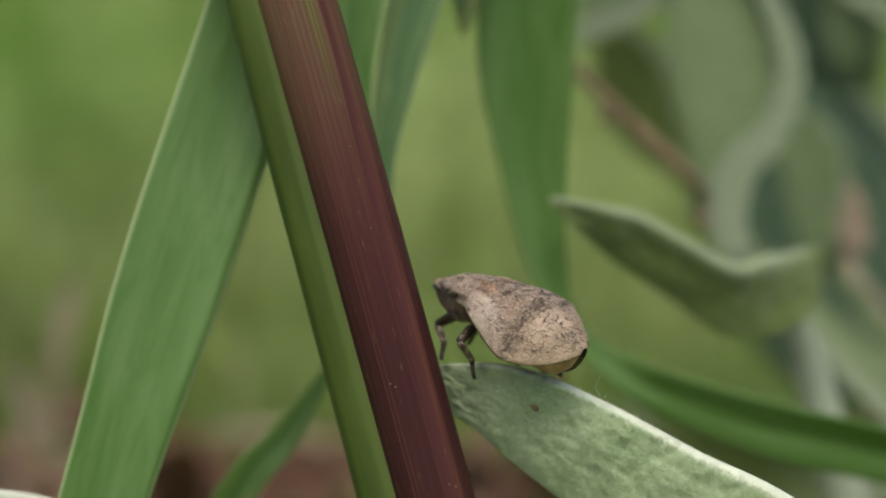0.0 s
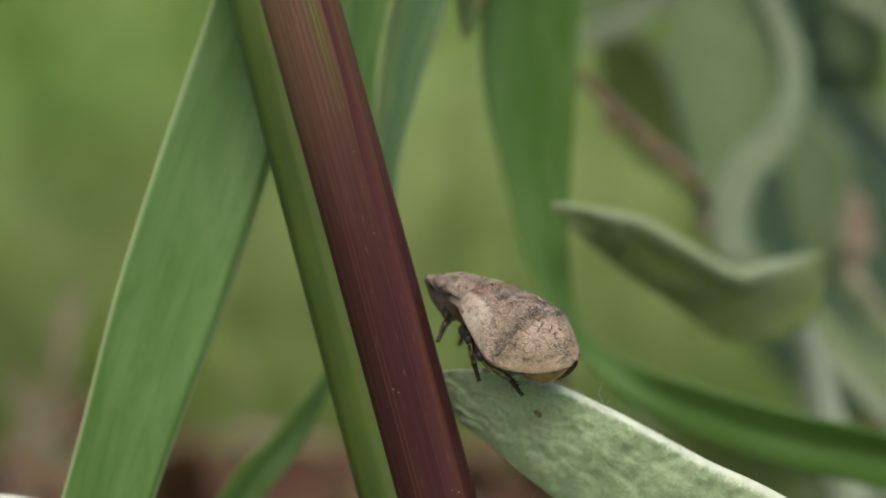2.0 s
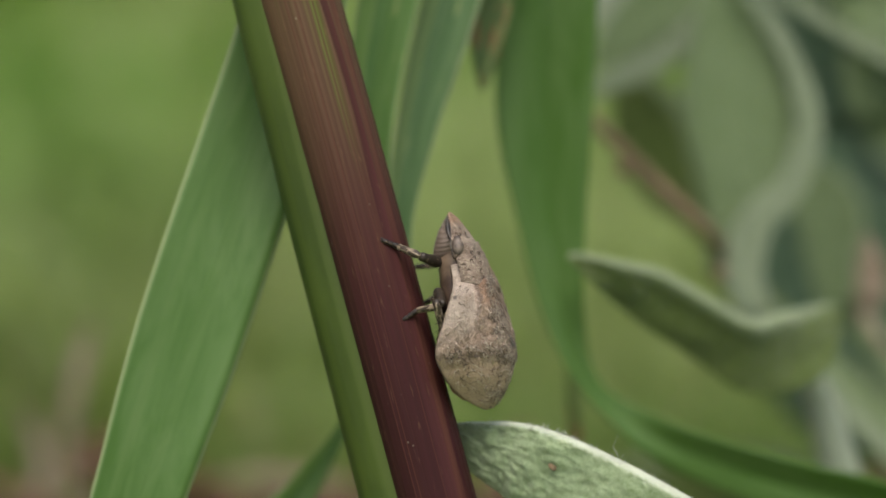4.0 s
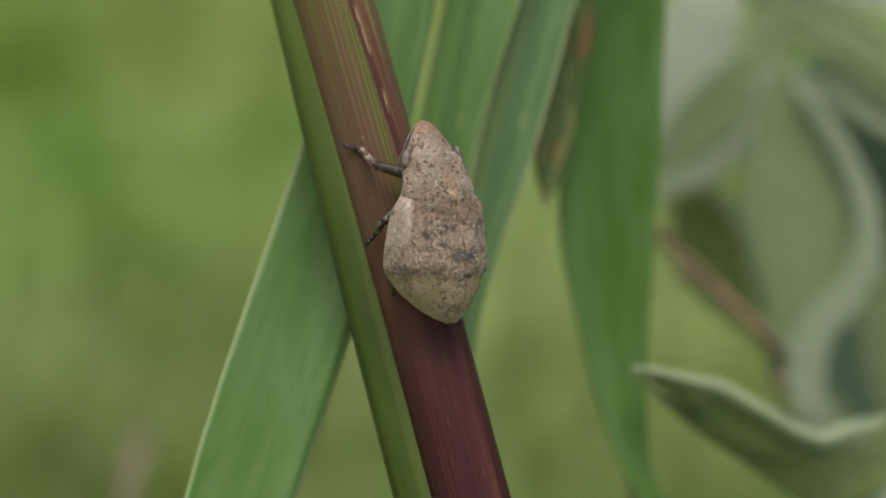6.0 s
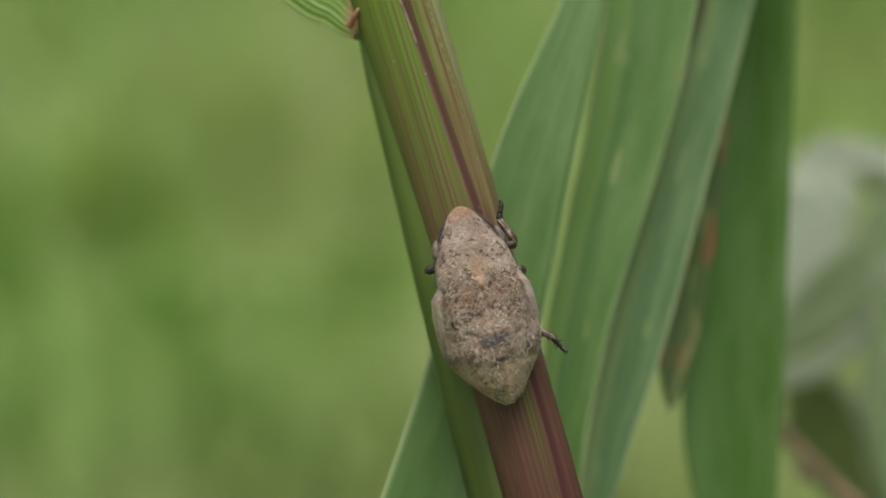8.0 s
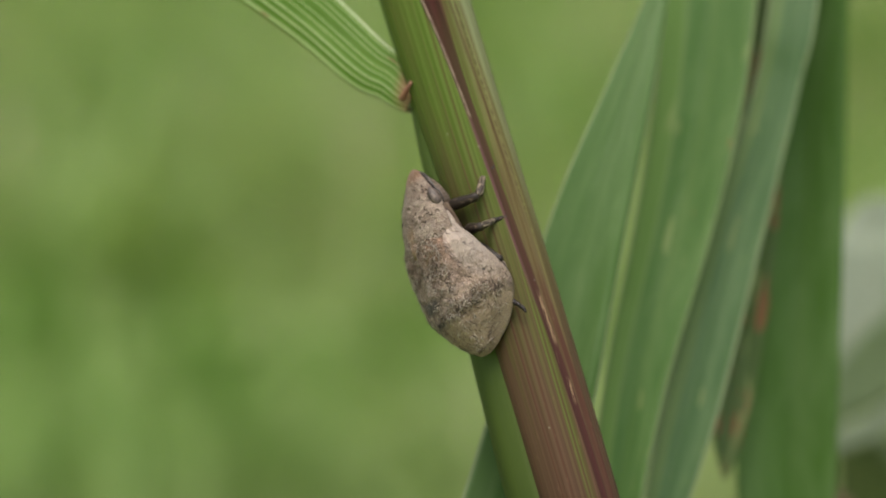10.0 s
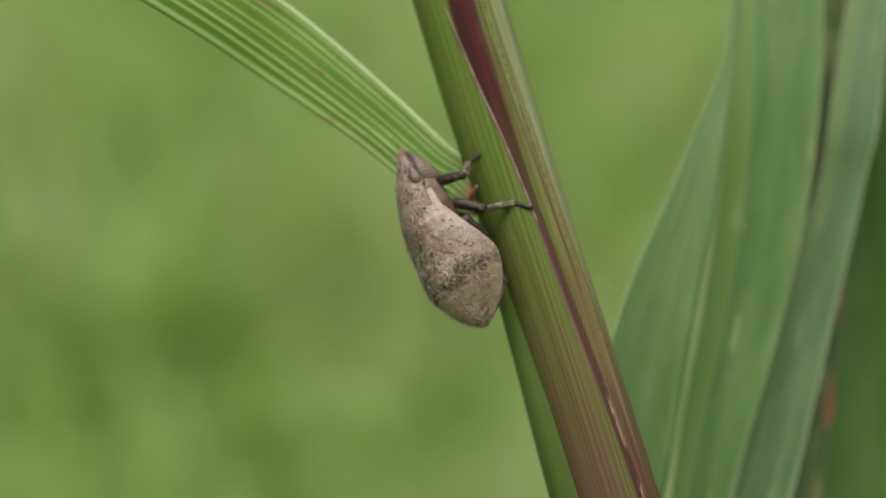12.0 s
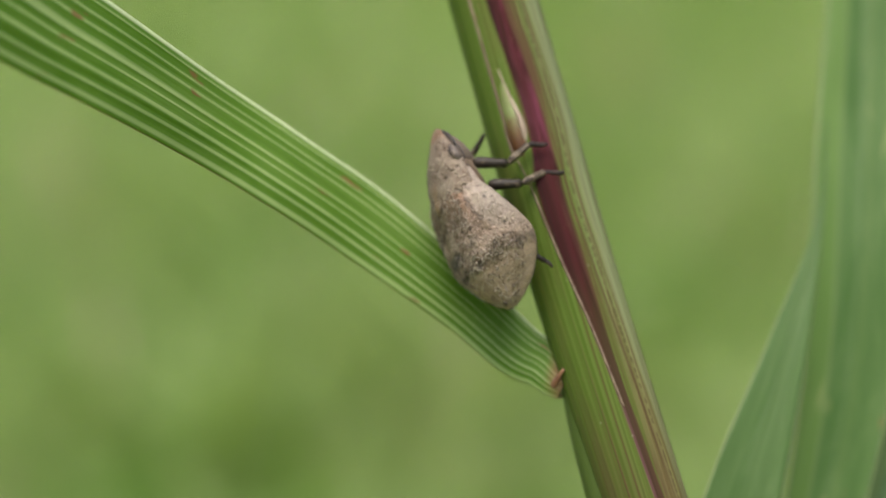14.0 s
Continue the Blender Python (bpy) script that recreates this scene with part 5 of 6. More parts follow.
# knee and foot in body millimetres, by leg and side
STRIDES = {
    ("front_leg", 1): (
        (0, 3.01, 0.17, -1.48, 1.81, 0.75, -2.58),
        (0.5, 2.61, -0.41, -1.38, 2.29, 1.06, -2.21),
        (1, 2.84, -0.37, -1.13, 2.04, 0.83, -2.06),
        (1.5, 2.75, 0.07, -1.7, 1.29, 0.24, -2.59),
        (2, 2.48, -0.64, -0.99, 1.78, 0.63, -1.92),
        (2.2, 2.54, 1.53, -0.08, 3.32, 3.02, 0.25),
        (2.8, 2.66, 1.58, -0.33, 2.28, 1.6, -2),
        (3.5, 2.18, 1.8, -0.42, 2.83, 1.6, -2),
        (4.3, 2.2, 1.64, -1.44, 3.15, 1.56, -2.87),
        (4.5, 1.44, 1.62, -1.25, 1.88, 1.68, -2.91),
        (5, 2.37, 1.4, -1.66, 3.18, 2.04, -3.03),
        (5.5, 2.52, 1.4, -1.59, 3.7, 1.4, -2.83),
        (6, 2.53, 1.28, -1.69, 3.56, 1.64, -3.01),
        (6.5, 2.12, 1.6, -1.5, 2.92, 1.44, -3.01),
        (7, 2.25, 1.76, -1.15, 3.46, 1.64, -2.36),
        (7.5, 2.1, 1.84, -0.68, 2.49, 1.27, -2.25),
        (8, 1.82, 1.78, -0.36, 2.14, 1.36, -1.99),
        (8.2, 1.62, 1.73, -0.36, 1.94, 1.61, -2.05),
        (9.2, 1.8, 1.8, -0.47, 2.74, 1.75, -1.91),
        (10.3, 2.6, 1.61, -1.19, 3.2, 0.03, -1.47),
        (10.5, 2.41, 1.78, -0.86, 2.62, 1.25, -2.48),
        (11, 2.41, 1.76, -1.01, 2.51, 0.22, -1.78),
        (11.5, 2.48, 1.69, -0.35, 2.31, 1.56, -2.05),
        (12, 2.46, 1.76, -0.89, 2.41, 1.31, -2.55),
        (12.5, 2.43, 1.72, -1.11, 2.83, 1.24, -2.71),
        (13, 2.41, 1.72, -1.15, 2.27, 1.24, -2.8),
        (13.5, 2.48, 1.67, -1.2, 2.72, 0.01, -1.54),
        (14, 2.71, 1.36, -1.47, 3.06, -0.3, -1.76),
    ),
    ("front_leg", -1): (
        (0, 1.91, -1.81, -0.44, 2.6, -1.6, -2),
        (0.5, 1.99, -1.77, -0.31, 2.27, -1.6, -2),
        (1, 2.05, -1.82, -0.48, 2.81, -1.6, -2),
        (1.5, 2.03, -1.82, -0.47, 2.79, -1.6, -2),
        (2, 2.17, -1.75, -0.29, 2.26, -1.6, -2),
        (2.2, 1.99, -1.81, -0.42, 2.63, -1.6, -2),
        (2.8, 2.04, -1.83, -0.54, 2.92, -1.6, -2),
        (3.5, 1.97, -1.78, -0.34, 2.37, -1.6, -2),
        (4.3, 2.26, -1.81, -0.92, 2.37, -1.11, -2.49),
        (4.5, 2.38, -1.71, -1.19, 2.84, -0.96, -2.66),
        (5, 2.36, -1.23, -1.79, 3.25, 0.2, -1.47),
        (5.5, 1.64, -1.79, -0.57, 2.29, -1.47, -2.13),
        (6, 2.13, -1.84, -0.88, 2.8, -1.25, -2.35),
        (6.5, 2.08, -1.84, -0.57, 2.74, -1.48, -2.12),
        (7, 2.28, -1.79, -0.48, 2.23, -1.39, -2.15),
        (7.5, 1.85, -1.79, -0.4, 2.67, -1.73, -1.91),
        (8, 2.03, -1.82, -0.46, 3.74, -1.66, -0.39),
        (8.2, 1.41, -1.27, -1.66, 2.64, -1.89, -0.63),
        (9.2, 1.05, -1.32, -1.19, 2.49, -1.31, -2.13),
        (10.3, 2.05, -1.52, -1.62, 2.62, -1.69, -3.23),
        (10.5, 1.73, -1.15, -1.87, 1.42, -1.39, -3.54),
        (11, 1.5, -1.02, -1.86, 1.01, -1.1, -3.5),
        (11.5, 2.57, -1.62, -1.23, 3.44, -0.38, -2.05),
        (12, 1.64, -1.53, -1.52, 2.39, -0.53, -2.7),
        (12.5, 2.51, -1.1, -1.81, 3.41, -0.87, -3.25),
        (13, 1.58, -1.77, -0.91, 2.75, -1.26, -2.06),
        (13.5, 0.99, -1.16, -1.29, 1.68, -0.52, -2.72),
        (14, 1.49, -0.95, -1.88, 1.64, -1.56, -3.47),
    ),
    ("middle_leg", 1): (
        (0, 0.52, 1.77, -1.45, 0.17, 0.55, -2.73),
        (0.5, 0.08, 1.48, -1.44, -0.33, 0.01, -2.42),
        (1, -0.08, 1.25, -1.43, -0.27, -0.24, -2.43),
        (1.5, -0.2, 1.11, -1.27, -0.53, -0.32, -2.34),
        (2, -0.1, 1.38, -1.15, -0.43, 0.21, -2.5),
        (2.2, -0.01, 1.49, -1.19, -0.34, 0.26, -2.47),
        (2.8, 0.19, 1.51, -0.36, 0.78, 2, -2),
        (3.5, 0.14, 1.45, -0.34, 0.61, 2, -2),
        (4.3, 0.28, 1.76, -1.15, -0.39, 1.68, -2.83),
        (4.5, -0.11, 1.22, -1.4, -1.4, 1.64, -2.6),
        (5, 0.37, 1.82, -0.84, -0.02, 1.8, -2.6),
        (5.5, 0.65, 1.92, -1.06, 0.09, 1.33, -2.68),
        (6, 0.26, 1.73, -1.21, -0.34, 1.36, -2.87),
        (6.5, -0.14, 1.35, -0.87, -0.39, 1.22, -2.66),
        (7, 0.13, 1.25, -0.18, -0.46, 1.08, -1.88),
        (7.5, 0.64, 1.79, -0.41, 1.08, 1.24, -2.08),
        (8, 0.11, 1.4, -0.32, 0.4, 1.42, -2.11),
        (8.2, 0.15, 0.66, -0.02, -0.27, 2.08, -1.06),
        (9.2, 0.79, 1.76, -0.31, 0.16, 2.03, -1.98),
        (10.3, 0.86, 1.85, -0.48, 0.62, 1.59, -2.25),
        (10.5, 0.87, 1.91, -0.64, 0.66, 1.57, -2.4),
        (11, 1.11, 1.88, -0.6, 0.16, 1.85, -2.14),
        (11.5, 1.14, 1.83, -0.49, 0.46, 1.82, -2.17),
        (12, 0.95, 1.92, -0.69, 0.76, 1.63, -2.47),
        (12.5, 0.96, 1.95, -0.87, 0.22, 1.63, -2.49),
        (13, 0.97, 1.95, -0.9, 0.15, 1.66, -2.49),
        (13.5, 0.9, 1.9, -0.61, 0.75, 1.71, -2.4),
        (14, 0.86, 1.95, -0.99, 0.4, 1.49, -2.68),
    ),
    ("middle_leg", -1): (
        (0, 1.36, -1.81, -0.63, 0.2, -2, -2),
        (0.5, 1.5, -1.63, -0.39, 0.76, -2, -2),
        (1, 1.5, -1.66, -0.45, 0.63, -2, -2),
        (1.5, 1.37, -1.82, -0.67, 0.15, -2, -2),
        (2, 1.48, -1.68, -0.45, 0.59, -2, -2),
        (2.2, 1.51, -1.61, -0.39, 0.79, -2, -2),
        (2.8, 1.38, -1.8, -0.63, 0.22, -2, -2),
        (3.5, 1.38, -1.76, -0.5, 0.39, -2, -2),
        (4.3, 1.02, -1.94, -0.83, 0.78, -1.31, -2.51),
        (4.5, 0.92, -1.95, -1.03, 0.29, -1.23, -2.57),
        (5, 0.87, -1.93, -1.14, 0.19, -1.09, -2.59),
        (5.5, 0.83, -1.86, -0.5, 0.79, -1.62, -2.3),
        (6, 0.9, -1.9, -0.6, 0.52, -1.58, -2.34),
        (6.5, 1.09, -1.9, -0.67, 0.13, -1.75, -2.2),
        (7, 1.02, -1.86, -0.5, 0.61, -1.58, -2.24),
        (7.5, 1.08, -1.77, -0.34, 0.77, -1.77, -2.13),
        (8, 1.06, -1.89, -0.59, 0.19, -1.66, -2.17),
        (8.2, 1.01, -1.88, -0.58, 0.48, -1.41, -2.24),
        (9.2, 0.87, -1.87, -0.53, 0.88, -1.27, -2.23),
        (10.3, 0.52, -1.86, -1.2, 0.65, -1.59, -2.98),
        (10.5, 0.21, -1.36, -1.72, -0.86, -1.33, -3.18),
        (11, 0.16, -1.69, -0.96, -0.44, -0.97, -2.5),
        (11.5, -0.25, -1, -1.19, -1.31, -1.02, -2.65),
        (12, 0.18, -1.06, -1.86, -0.5, -1.11, -3.54),
        (12.5, -0.09, -1.31, -1.34, -0.35, -0.94, -3.09),
        (13, -0, -1.1, -1.66, -0.51, -0.93, -3.39),
        (13.5, 0.17, -0.96, -1.88, -0.47, -0.93, -3.57),
        (14, 0.53, -1.1, -2.03, 0.45, -1.25, -3.84),
    ),
    ("hind_leg", 1): (
        (0, -0.93, 0.41, -1.25, -2.56, -0.97, -1.46),
        (0.5, -0.97, 0.63, -1.33, -2.31, -1.05, -1.35),
        (1, -0.96, 0.59, -1.33, -1.93, -1.32, -1.21),
        (1.5, -0.88, 0.23, -1.09, -2.29, -1.38, -1.01),
        (2, -0.82, 1.24, -1.55, -2.13, -0.33, -2.22),
        (2.2, 0.71, 1.98, -0.8, -1.18, 1.9, -1.8),
        (2.8, 0.54, 2.05, -1.04, -1.46, 1.9, -1.8),
        (3.5, 0.23, 2.06, -1.27, -1.84, 1.9, -1.8),
        (4.3, 0.43, 2.02, -0.59, -1.3, 0.79, -0.87),
        (4.5, -0.39, 1.83, -0.46, -2.18, 0.79, -1.03),
        (5, 0.45, 1.62, 0, -1.28, 0.6, -0.76),
        (5.5, -0.15, 0.23, 0.08, -0.87, -0.73, -1.7),
        (6, -0.99, 1.11, -0.67, -2.44, 0.95, -2.25),
        (6.5, -0.55, 1.82, -1.21, -2.22, 0.96, -2.25),
        (7, -0.31, 1.92, -1.33, -2.08, 1.33, -2.38),
        (7.5, 0.47, 2.07, -0.93, -1.19, 1.37, -2.1),
        (8, -0.34, 1.92, -1.31, -2.29, 1.35, -2),
        (8.2, 0.17, 2.08, -1.18, -1.83, 1.78, -1.89),
        (9.2, 0.73, 1.98, -0.93, -1.26, 2.03, -1.72),
        (10.3, 0.53, 2.05, -1.03, -1.35, 1.64, -1.98),
        (10.5, 0.09, 2.05, -1.27, -1.88, 1.67, -2.02),
        (11, 0.53, 2.05, -1.1, -1.47, 1.84, -1.87),
        (11.5, 0.66, 2.01, -0.95, -1.2, 1.73, -1.99),
        (12, 0.17, 2.06, -1.27, -1.79, 1.7, -2.07),
        (12.5, 0.2, 2.05, -1.29, -1.72, 1.66, -2.16),
        (13, 0.54, 2.05, -1.01, -1.24, 1.69, -2.15),
        (13.5, 0.36, 2.07, -1.16, -1.6, 1.79, -1.98),
        (14, -0.04, 2, -1.39, -1.88, 1.52, -2.38),
    ),
    ("hind_leg", -1): (
        (0, 0.81, -1.94, -1.03, -1.2, -1.9, -1.8),
        (0.5, 0.6, -2.02, -1.15, -1.44, -1.9, -1.8),
        (1, 0.23, -2.06, -1.27, -1.85, -1.9, -1.8),
        (1.5, 0.69, -1.98, -1.12, -1.34, -1.9, -1.8),
        (2, 0.75, -1.97, -1.05, -1.26, -1.9, -1.8),
        (2.2, 0.25, -2.06, -1.26, -1.82, -1.9, -1.8),
        (2.8, 0.52, -2.03, -1.22, -1.54, -1.9, -1.8),
        (3.5, 0.84, -1.92, -1.02, -1.16, -1.9, -1.8),
        (4.3, 0.12, -2.02, -1.39, -1.74, -1.34, -2.23),
        (4.5, 0.03, -2, -1.42, -1.8, -1.27, -2.28),
        (5, 0.21, -2.07, -1.21, -1.21, -1.05, -2.45),
        (5.5, 0.08, -2.07, -0.69, -1.79, -2.31, 0.32),
        (6, -0.06, -2.07, -1.08, -2.01, -2.06, -0.19),
        (6.5, 0.14, -2.04, -1.32, -1.73, -2.13, -0.28),
        (7, -0.57, -1.55, -1.64, -2.18, -2.53, -0.61),
        (7.5, -0.27, -1.91, -1.42, -2.26, -2.49, -0.86),
        (8, -0.79, -1.35, -1.52, -2.42, -2.65, -1),
        (8.2, -0.22, -1.86, -1.55, -2.22, -2.52, -1.15),
        (9.2, 0.08, -2.04, -1.32, -1.68, -1.08, -2.08),
        (10.3, -0.91, -1.22, -1.39, -3.04, -1.37, -1.6),
        (10.5, -0.88, -0.69, -1.56, -2.95, -1.2, -1.3),
        (11, -0.94, -0.73, -1.45, -3.04, -1.19, -1.42),
        (11.5, -0.79, -0.13, -1.19, -2.69, -1.12, -1.02),
        (12, -0.8, -0.41, -1.56, -2.79, -1.17, -1.31),
        (12.5, -0.8, -0.48, -1.6, -2.82, -1.16, -1.34),
        (13, -0.93, -0.95, -1.47, -3.07, -1.17, -1.51),
        (13.5, -0.91, -0.93, -1.53, -3.04, -1.19, -1.53),
        (14, -0.91, -1, -1.51, -3.02, -1.29, -1.75),
    ),
}


def segment(a, b, r0, r1, spines=0):
    """A tapered limb segment from a to b in millimetres, with blunt ends and a slight swelling."""
    a, b = Vector(a), Vector(b)
    rows = []
    for f, k in ((0, 0.35), (0.05, 0.8), (0.2, 1.08), (0.45, 1.05), (0.75, 0.9), (0.93, 0.95), (1.0, 0.45)):
        p = a.lerp(b, f)
        rows.append((*p, (r0 + (r1 - r0) * f) * k))
    bm = lathe(rows, 10)
    d = (b - a).normalized()
    out = d.cross(Vector((0, 0, 1))).normalized()
    for k in range(spines):
        p = a.lerp(b, 0.45 + 0.5 * k / max(1, spines - 1))
        tip = (p + (out * (1 if k % 2 else -1) + d * 0.7) * 0.26) * MM
        ring = [bm.verts.new((p + q * 0.05) * MM) for q in (d, out.cross(d), -d, -out.cross(d))]
        t = bm.verts.new(tip)
        for i in range(4):
            bm.faces.new((ring[i], ring[(i + 1) % 4], t))
    return bm


FOOT_BEND = 45.0


def foot_mesh(start, length, r, spines):
    """Three-jointed foot, bent back from the end of the shin, with two claws."""
    c, z = math.cos(radians(FOOT_BEND)), math.sin(radians(FOOT_BEND))

    def at(f, y=0.0, up=0.0):
        return (start - 0.04 + f * length * c - up * z, y, f * length * z + up * c)

    bm = segment(at(0), at(0.36), r * 0.50, r * 0.46, spines // 2)
    for a, b, k in ((at(0.34), at(0.62, 0, 0.02), 0.44), (at(0.60, 0, 0.02), at(0.94), 0.42), (at(0.90), at(1.04, 0.07, -0.06), 0.22), (at(0.90), at(1.04, -0.07, -0.06), 0.22)):
        piece = segment(a, b, r * k, r * k * 0.9)
        me = bpy.data.meshes.new("joint")
        piece.to_mesh(me)
        piece.free()
        bm.from_mesh(me)
        bpy.data.meshes.remove(me)
    return bm


def leg_poses(hip, femur, tibia, tarsus, rows):
    """Poses of the femur on the body and of the shin on the femur, from knee and foot."""
    turns, bends = [], []
    lead = math.degrees(math.atan2(tarsus * math.sin(radians(FOOT_BEND)), tibia + tarsus * math.cos(radians(FOOT_BEND))))
    for t, *p in rows:
        knee, foot = Vector(p[:3]), Vector(p[3:])
        ex, shin = (knee - hip).normalized(), (foot - knee).normalized()
        ey = ex.cross(shin).normalized()
        bend = math.degrees(ex.angle(shin)) + lead
        m = Matrix((ex, ey, ex.cross(ey))).transposed().to_4x4()
        q = m.to_quaternion()
        if turns and q.rotation_difference(turns[-1][1].to_quaternion()).angle > 1.3:
            # a wide swing gets a row half way
            half = turns[-1][1].to_quaternion().slerp(q, 0.5).to_matrix().to_4x4()
            bends.append(((bends[-1][0] + t) / 2, pose(femur * MM, 0, 0, 0, (bend + swung) / 2, 0)))
            turns.append(((turns[-1][0] + t) / 2, Matrix.Translation(hip * MM) @ half))
        swung = bend
        turns.append((t, Matrix.Translation(hip * MM) @ m))
        bends.append((t, pose(femur * MM, 0, 0, 0, bend, 0)))
    return turns, bends


def build_insect():
    bug = new("froghopper")
    bug.empty_display_size = 0.002
    tagged(bug, "mottled tan froghopper with dark cross bands and dark legs", "insect")
    for side in (1, -1):
        part("fore_wing", fore_wing(side), WING, bug)
    part("belly", loft([(2.4, 0.6, 0.4, -0.6), (2.1, 0.95, 0.6, -0.82), (1.2, 1.2, 0.8, -0.95), (0.0, 1.4, 0.9, -1.02), (-1.2, 1.5, 0.8, -1.12), (-2.2, 1.15, 0.5, -1.16),
                        (-2.9, 0.68, 0.2, -1.00), (-3.3, 0.34, 0.05, -0.62), (-3.5, 0.10, -0.05, -0.25)], 24, 0.95, 0.05), BELLY, bug, "brown underside of the body")
    part("abdomen_tip", loft([(-1.9, 1.1, 0.4, -1.20), (-2.4, 1.02, 0.3, -1.46), (-2.9, 0.78, 0.10, -1.36), (-3.3, 0.50, -0.05, -1.02), (-3.55, 0.26, -0.12, -0.50), (-3.68, 0.08, -0.15, -0.25)], 24, 0.95, 0.04), AMBER, bug,
         "amber tip of the abdomen")
    head = part("head", head_shell(), FORE, bug, "buff pointed head with a ginger tip")
    part("face", loft([(1.9, 0.35, -0.4, -1.0), (2.1, 0.62, 0.0, -1.05), (2.45, 0.85, 0.3, -0.95), (2.85, 0.85, 0.3, -0.78), (3.2, 0.66, 0.2, -0.58), (3.5, 0.42, 0.1, -0.34), (3.74, 0.18, 0.05, -0.12)], 30, 0.95), FACE, head,
         "swollen fluted face under the head")
    for side in (1, -1):
        eye = lathe([(2.02 + d, side * (1.32 - 0.22 * d), 0.20 + 0.06 * d, r) for d, r in ((0.0, 0.02), (0.05, 0.08), (0.18, 0.15), (0.40, 0.17), (0.60, 0.13), (0.74, 0.06), (0.78, 0.01))], 14, 1.35)
        part("eye", eye, EYE, head, "grey-brown compound eye")
        rim = lathe([(x, side * y, z, r) for x, y, z, r in ((2.00, 1.40, 0.02, 0.01), (2.2, 1.43, -0.01, 0.022), (2.5, 1.36, 0.0, 0.024), (2.8, 1.14, 0.02, 0.022), (3.2, 0.82, 0.03, 0.020), (3.5, 0.58, 0.03, 0.016), (3.72, 0.30, 0.03, 0.006))], 6)
        part("cheek_ridge", rim, DARK, head, "thin dark ridge along the edge of the head")
        streak = lathe([(x, side * y, z, r) for x, y, z, r in ((3.66, 0.34, -0.06, 0.03), (3.45, 0.54, -0.08, 0.09), (3.2, 0.74, -0.09, 0.11), (2.9, 0.95, -0.06, 0.07), (2.7, 1.06, -0.02, 0.02))], 8, 0.9)
        part("cheek_streak", streak, DARK, head, "dark streak before the eye")
    part("pronotum", pronotum(), FORE, bug)
    part("pits", pits(), SCALE_DARK, bug, "small dark horseshoe pits on head and shield")

    # flat hair scales on the wing covers: dark strokes crowd along the cross bands, pale ones between
    def dark_share(u, v):
        band = 0.6 * math.exp(-((v + 0.55 * u - 3.95) / 0.24) ** 2) + 0.6 * math.exp(-((v - u - 1.9) / 0.35) ** 2)
        lobe = 0.10 if u > 0.40 and v < 3.1 else 1.0
        tip = 0.5 if v + 0.55 * u > 4.15 else 1.0
        return (0.42 + 0.6 * band) * lobe * tip

    def pale_share(u, v):
        return (0.08 if u > 0.40 and v < 3.1 else 0.8) * (0.3 if v + 0.55 * u > 4.1 else 1.0)

    for side in (1, -1):
        tagged(part("scale_coat", scales(side, 1800, 3 + side, 0.33, 0.0135, 0.030, dark_share), SCALE_DARK, bug, "short dark hair scales on the wing cover"), kind="stuff")
        tagged(part("scale_coat", scales(side, 1800, 7 + side, 0.34, 0.0125, 0.034, pale_share), SETAE, bug, "short pale hair scales on the wing cover"), kind="stuff")
    scut = bmesh.new()
    tri = [(0.98, 0.30), (0.98, -0.30), (0.40, 0.0)]
    top = [scut.verts.new(Vector((x, y, smooth_body(x, TOP_Z) + 0.05 - 0.2 * y * y)) * MM) for x, y in tri]
    mid = scut.verts.new(Vector((0.86, 0, smooth_body(0.86, TOP_Z) + 0.085)) * MM)
    low = [scut.verts.new(v.co - Vector((0, 0, 0.25 * MM))) for v in top]
    for i in range(3):
        k = (i + 1) % 3
        scut.faces.new((top[i], top[k], mid))
        scut.faces.new((top[i], low[i], low[k], top[k]))
    scut.faces.new(low)
    part("scutellum", scut, SCUTE, bug, "small ginger triangle behind the shield")
    legs = []
    for name, hip, femur, tibia, tarsus, r in LEGS:
        for side in (1, -1):
            h = Vector((hip[0], hip[1] * side, hip[2]))
            leg = part(name, segment((-0.12, 0, 0), (femur, 0, 0), r * 1.0, r * 0.85), LEG, bug)
            spines = 6 if name == "hind_leg" else 0
            shin = part("tibia", segment((0, 0, 0), (tibia, 0, 0), r * 0.66, r * 0.62, spines), SHIN, leg)
            foot = part("tarsus", foot_mesh(tibia, tarsus, r, spines), TARSUS, leg)
            legs.append((leg, shin, foot, h, (femur, tibia, tarsus), side, name))
    return bug, legs


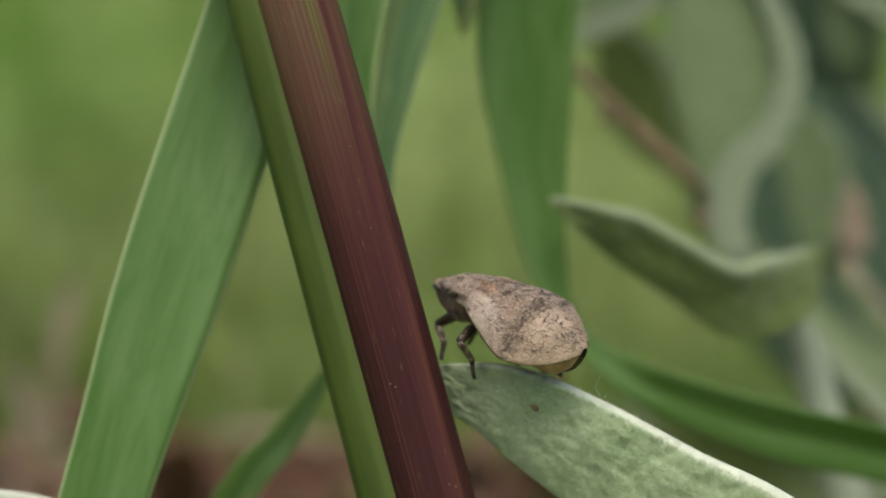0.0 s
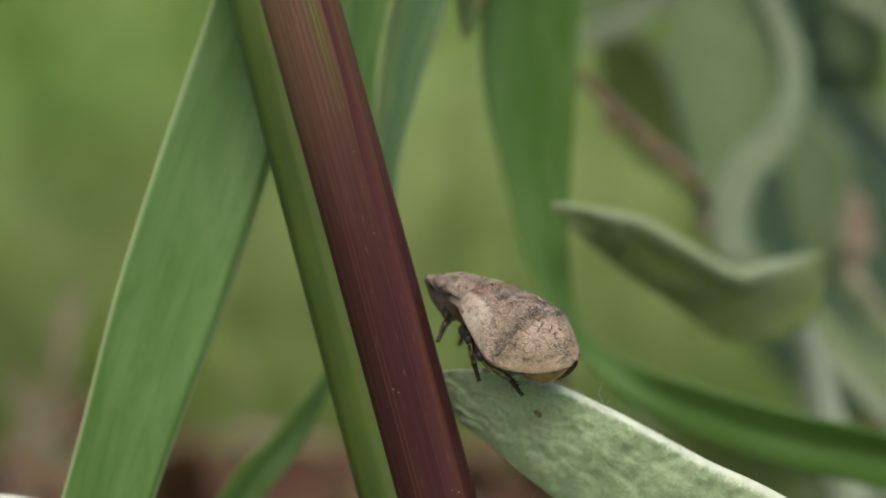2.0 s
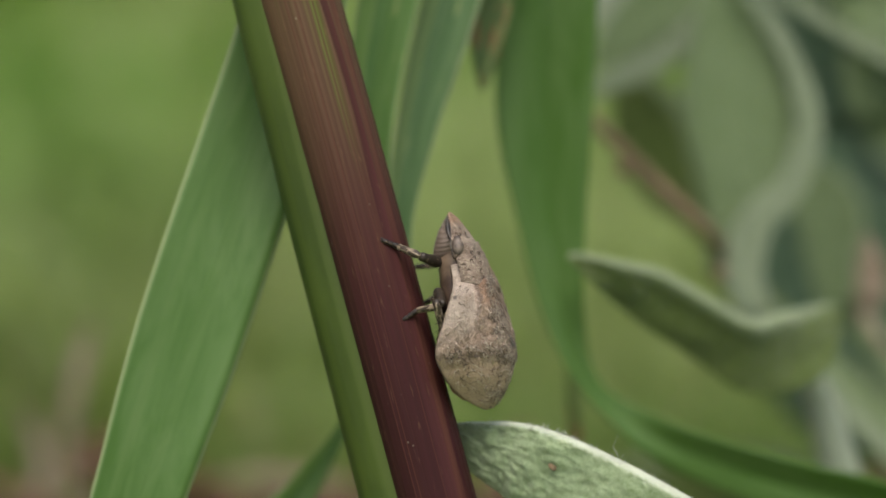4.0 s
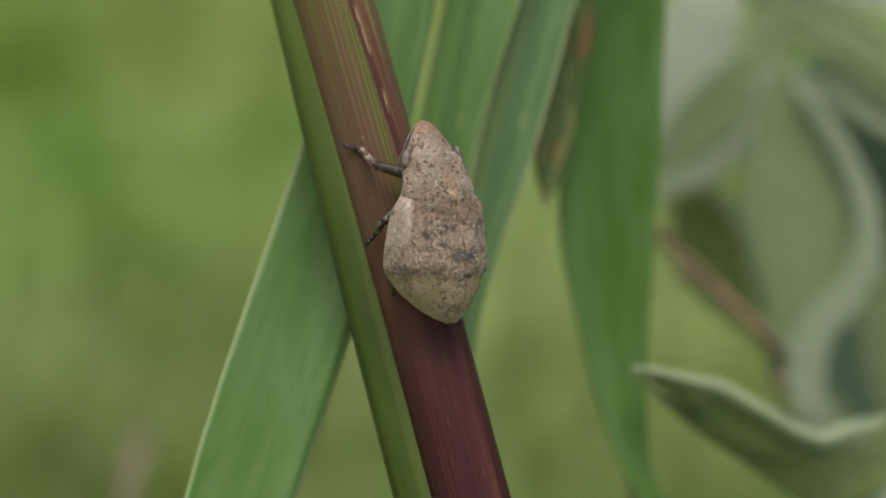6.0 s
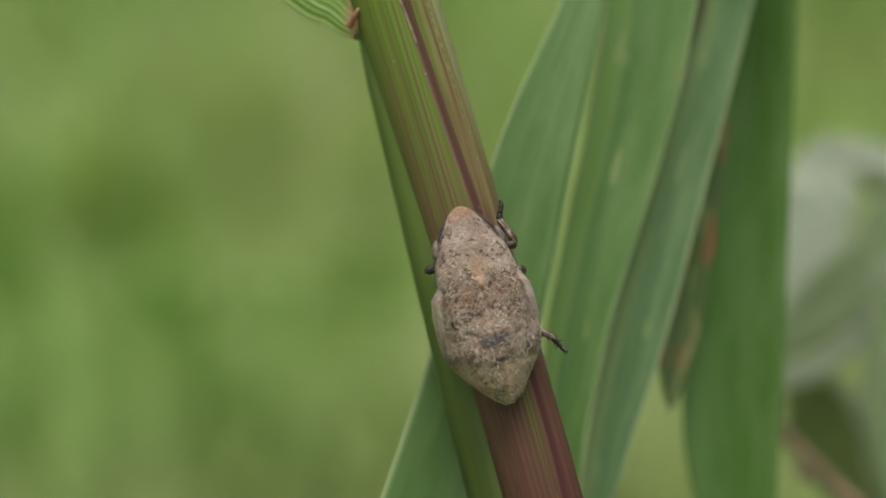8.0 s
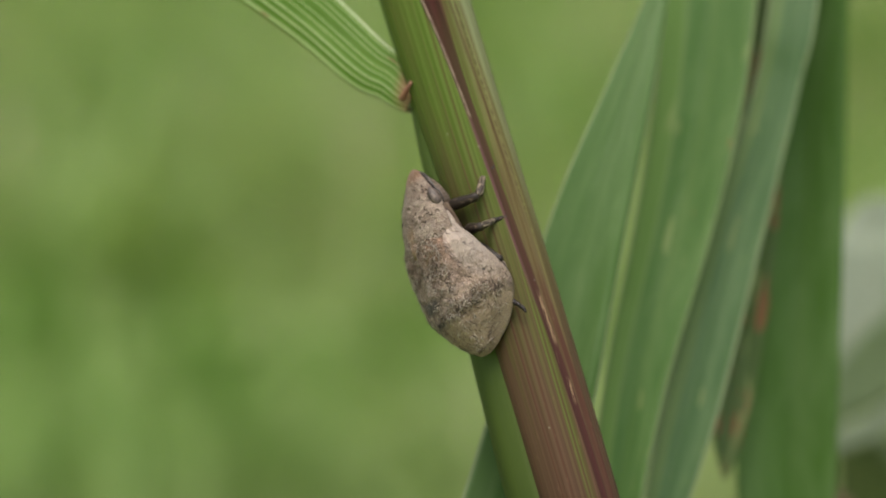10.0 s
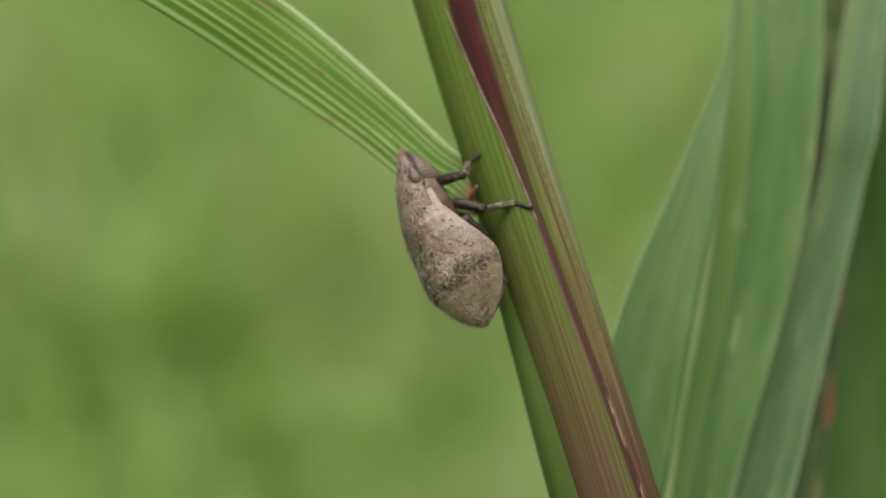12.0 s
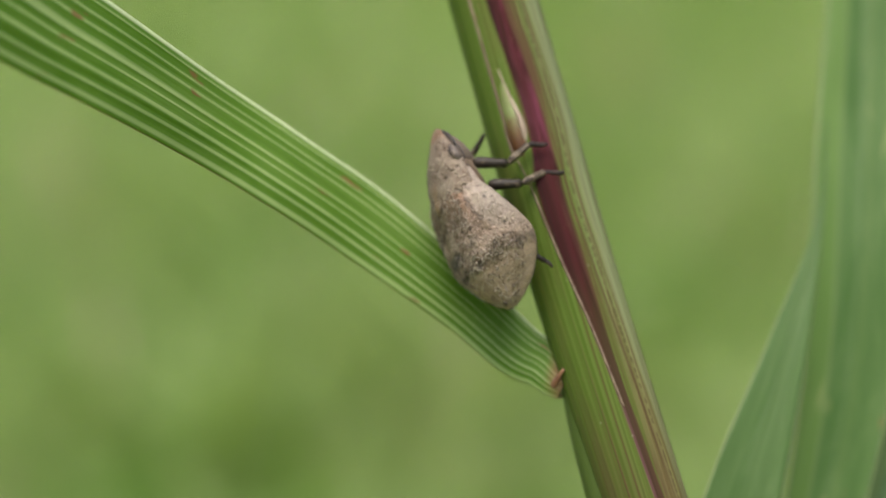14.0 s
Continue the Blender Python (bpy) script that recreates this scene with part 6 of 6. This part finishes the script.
# seconds, body centre in plan millimetres, lean of the head from straight up, turn of the back, head turned away
CRAWL = [
    (0, 6.81, -0.20, 1.37, -65, 12, 35),
    (0.5, 6.10, -0.20, 1.34, -64, 12, 38),
    (1, 6.30, -0.20, 1.34, -59, 14, 46),
    (1.5, 6.15, -0.20, 1.42, -59, 14, 42),
    (2, 6.36, -0.20, 1.45, -60, 12, 31),
    (2.2, 6.43, -0.20, 1.46, -60, 12, 31),
    (2.8, 6.1, -0.3, 2.1, -48, 14, 24),
    (3.5, 5.2, -0.4, 3.3, -25, 12, 8),
    (4.3, 4.26, -0.41, 4.87, -9, 8, 0),
    (4.5, 3.98, -0.71, 6.08, -8, 14, 0),
    (5, 3.25, -1.90, 6.96, -13, 38, 0),
    (5.5, 1.84, -2.55, 9.05, -15, 45, 0),
    (6, 0.93, -2.77, 11.53, -9, 50, 0),
    (6.5, -0.14, -2.86, 14.06, -12, 54, 0),
    (7, -1.31, -2.95, 15.83, -11, 70, 0),
    (7.5, -2.02, -2.94, 16.25, -18, 79, 0),
    (8, -2.28, -2.92, 16.60, -15, 84, 0),
    (8.2, -2.43, -2.89, 17.44, -19, 89, 0),
    (9.2, -4.6, -2.5, 20.0, -20, 124, 0),
    (10.3, -7.00, -1.30, 22.38, -22, 158, 0),
    (10.5, -7.73, -1.30, 23.38, -24, 164, 0),
    (11, -7.73, -1.30, 24.08, -23, 167, 0),
    (11.5, -8.22, -1.30, 25.64, -18, 167, 0),
    (12, -8.69, -1.53, 26.26, -24, 165, 0),
    (12.5, -9.24, -1.77, 28.13, -24, 162, 0),
    (13, -9.73, -2.00, 30.22, -28, 160, 0),
    (13.5, -10.05, -2.15, 32.49, -25, 157, 0),
    (14, -10.73, -2.30, 34.10, -22, 152, 0),
]


def insect_pose(x, y, z, lean, turn, away):
    a, p, w = radians(lean), radians(turn), radians(away)
    ahead = Vector((math.sin(a) * math.cos(w), math.sin(w), math.cos(a) * math.cos(w)))
    back = Vector((math.cos(a), 0, -math.sin(a))) * math.cos(p) + Vector((0, -1, 0)) * math.sin(p)
    back = (back - ahead * back.dot(ahead)).normalized()
    left = back.cross(ahead)
    m = Matrix((ahead, left, back)).transposed().to_4x4()
    return PLAN @ Matrix.Translation(Vector((x, y, z)) * MM) @ m


def motions(bug, legs):
    """The insect turns on the leaf, climbs the stem and goes round it; its legs step."""
    walk(bug, [(r[0], insect_pose(*r[1:])) for r in CRAWL])
    for leg, shin, foot, hip, lengths, side, name in legs:
        turns, bends = leg_poses(hip, *lengths, STRIDES[name, side])
        walk(leg, turns)
        walk(shin, bends)
        walk(foot, bends)


build_ground()
build_grass()
build_litter()
build_stem()
build_leaves()
build_woolly_plant()
insect, insect_legs = build_insect()
motions(insect, insect_legs)
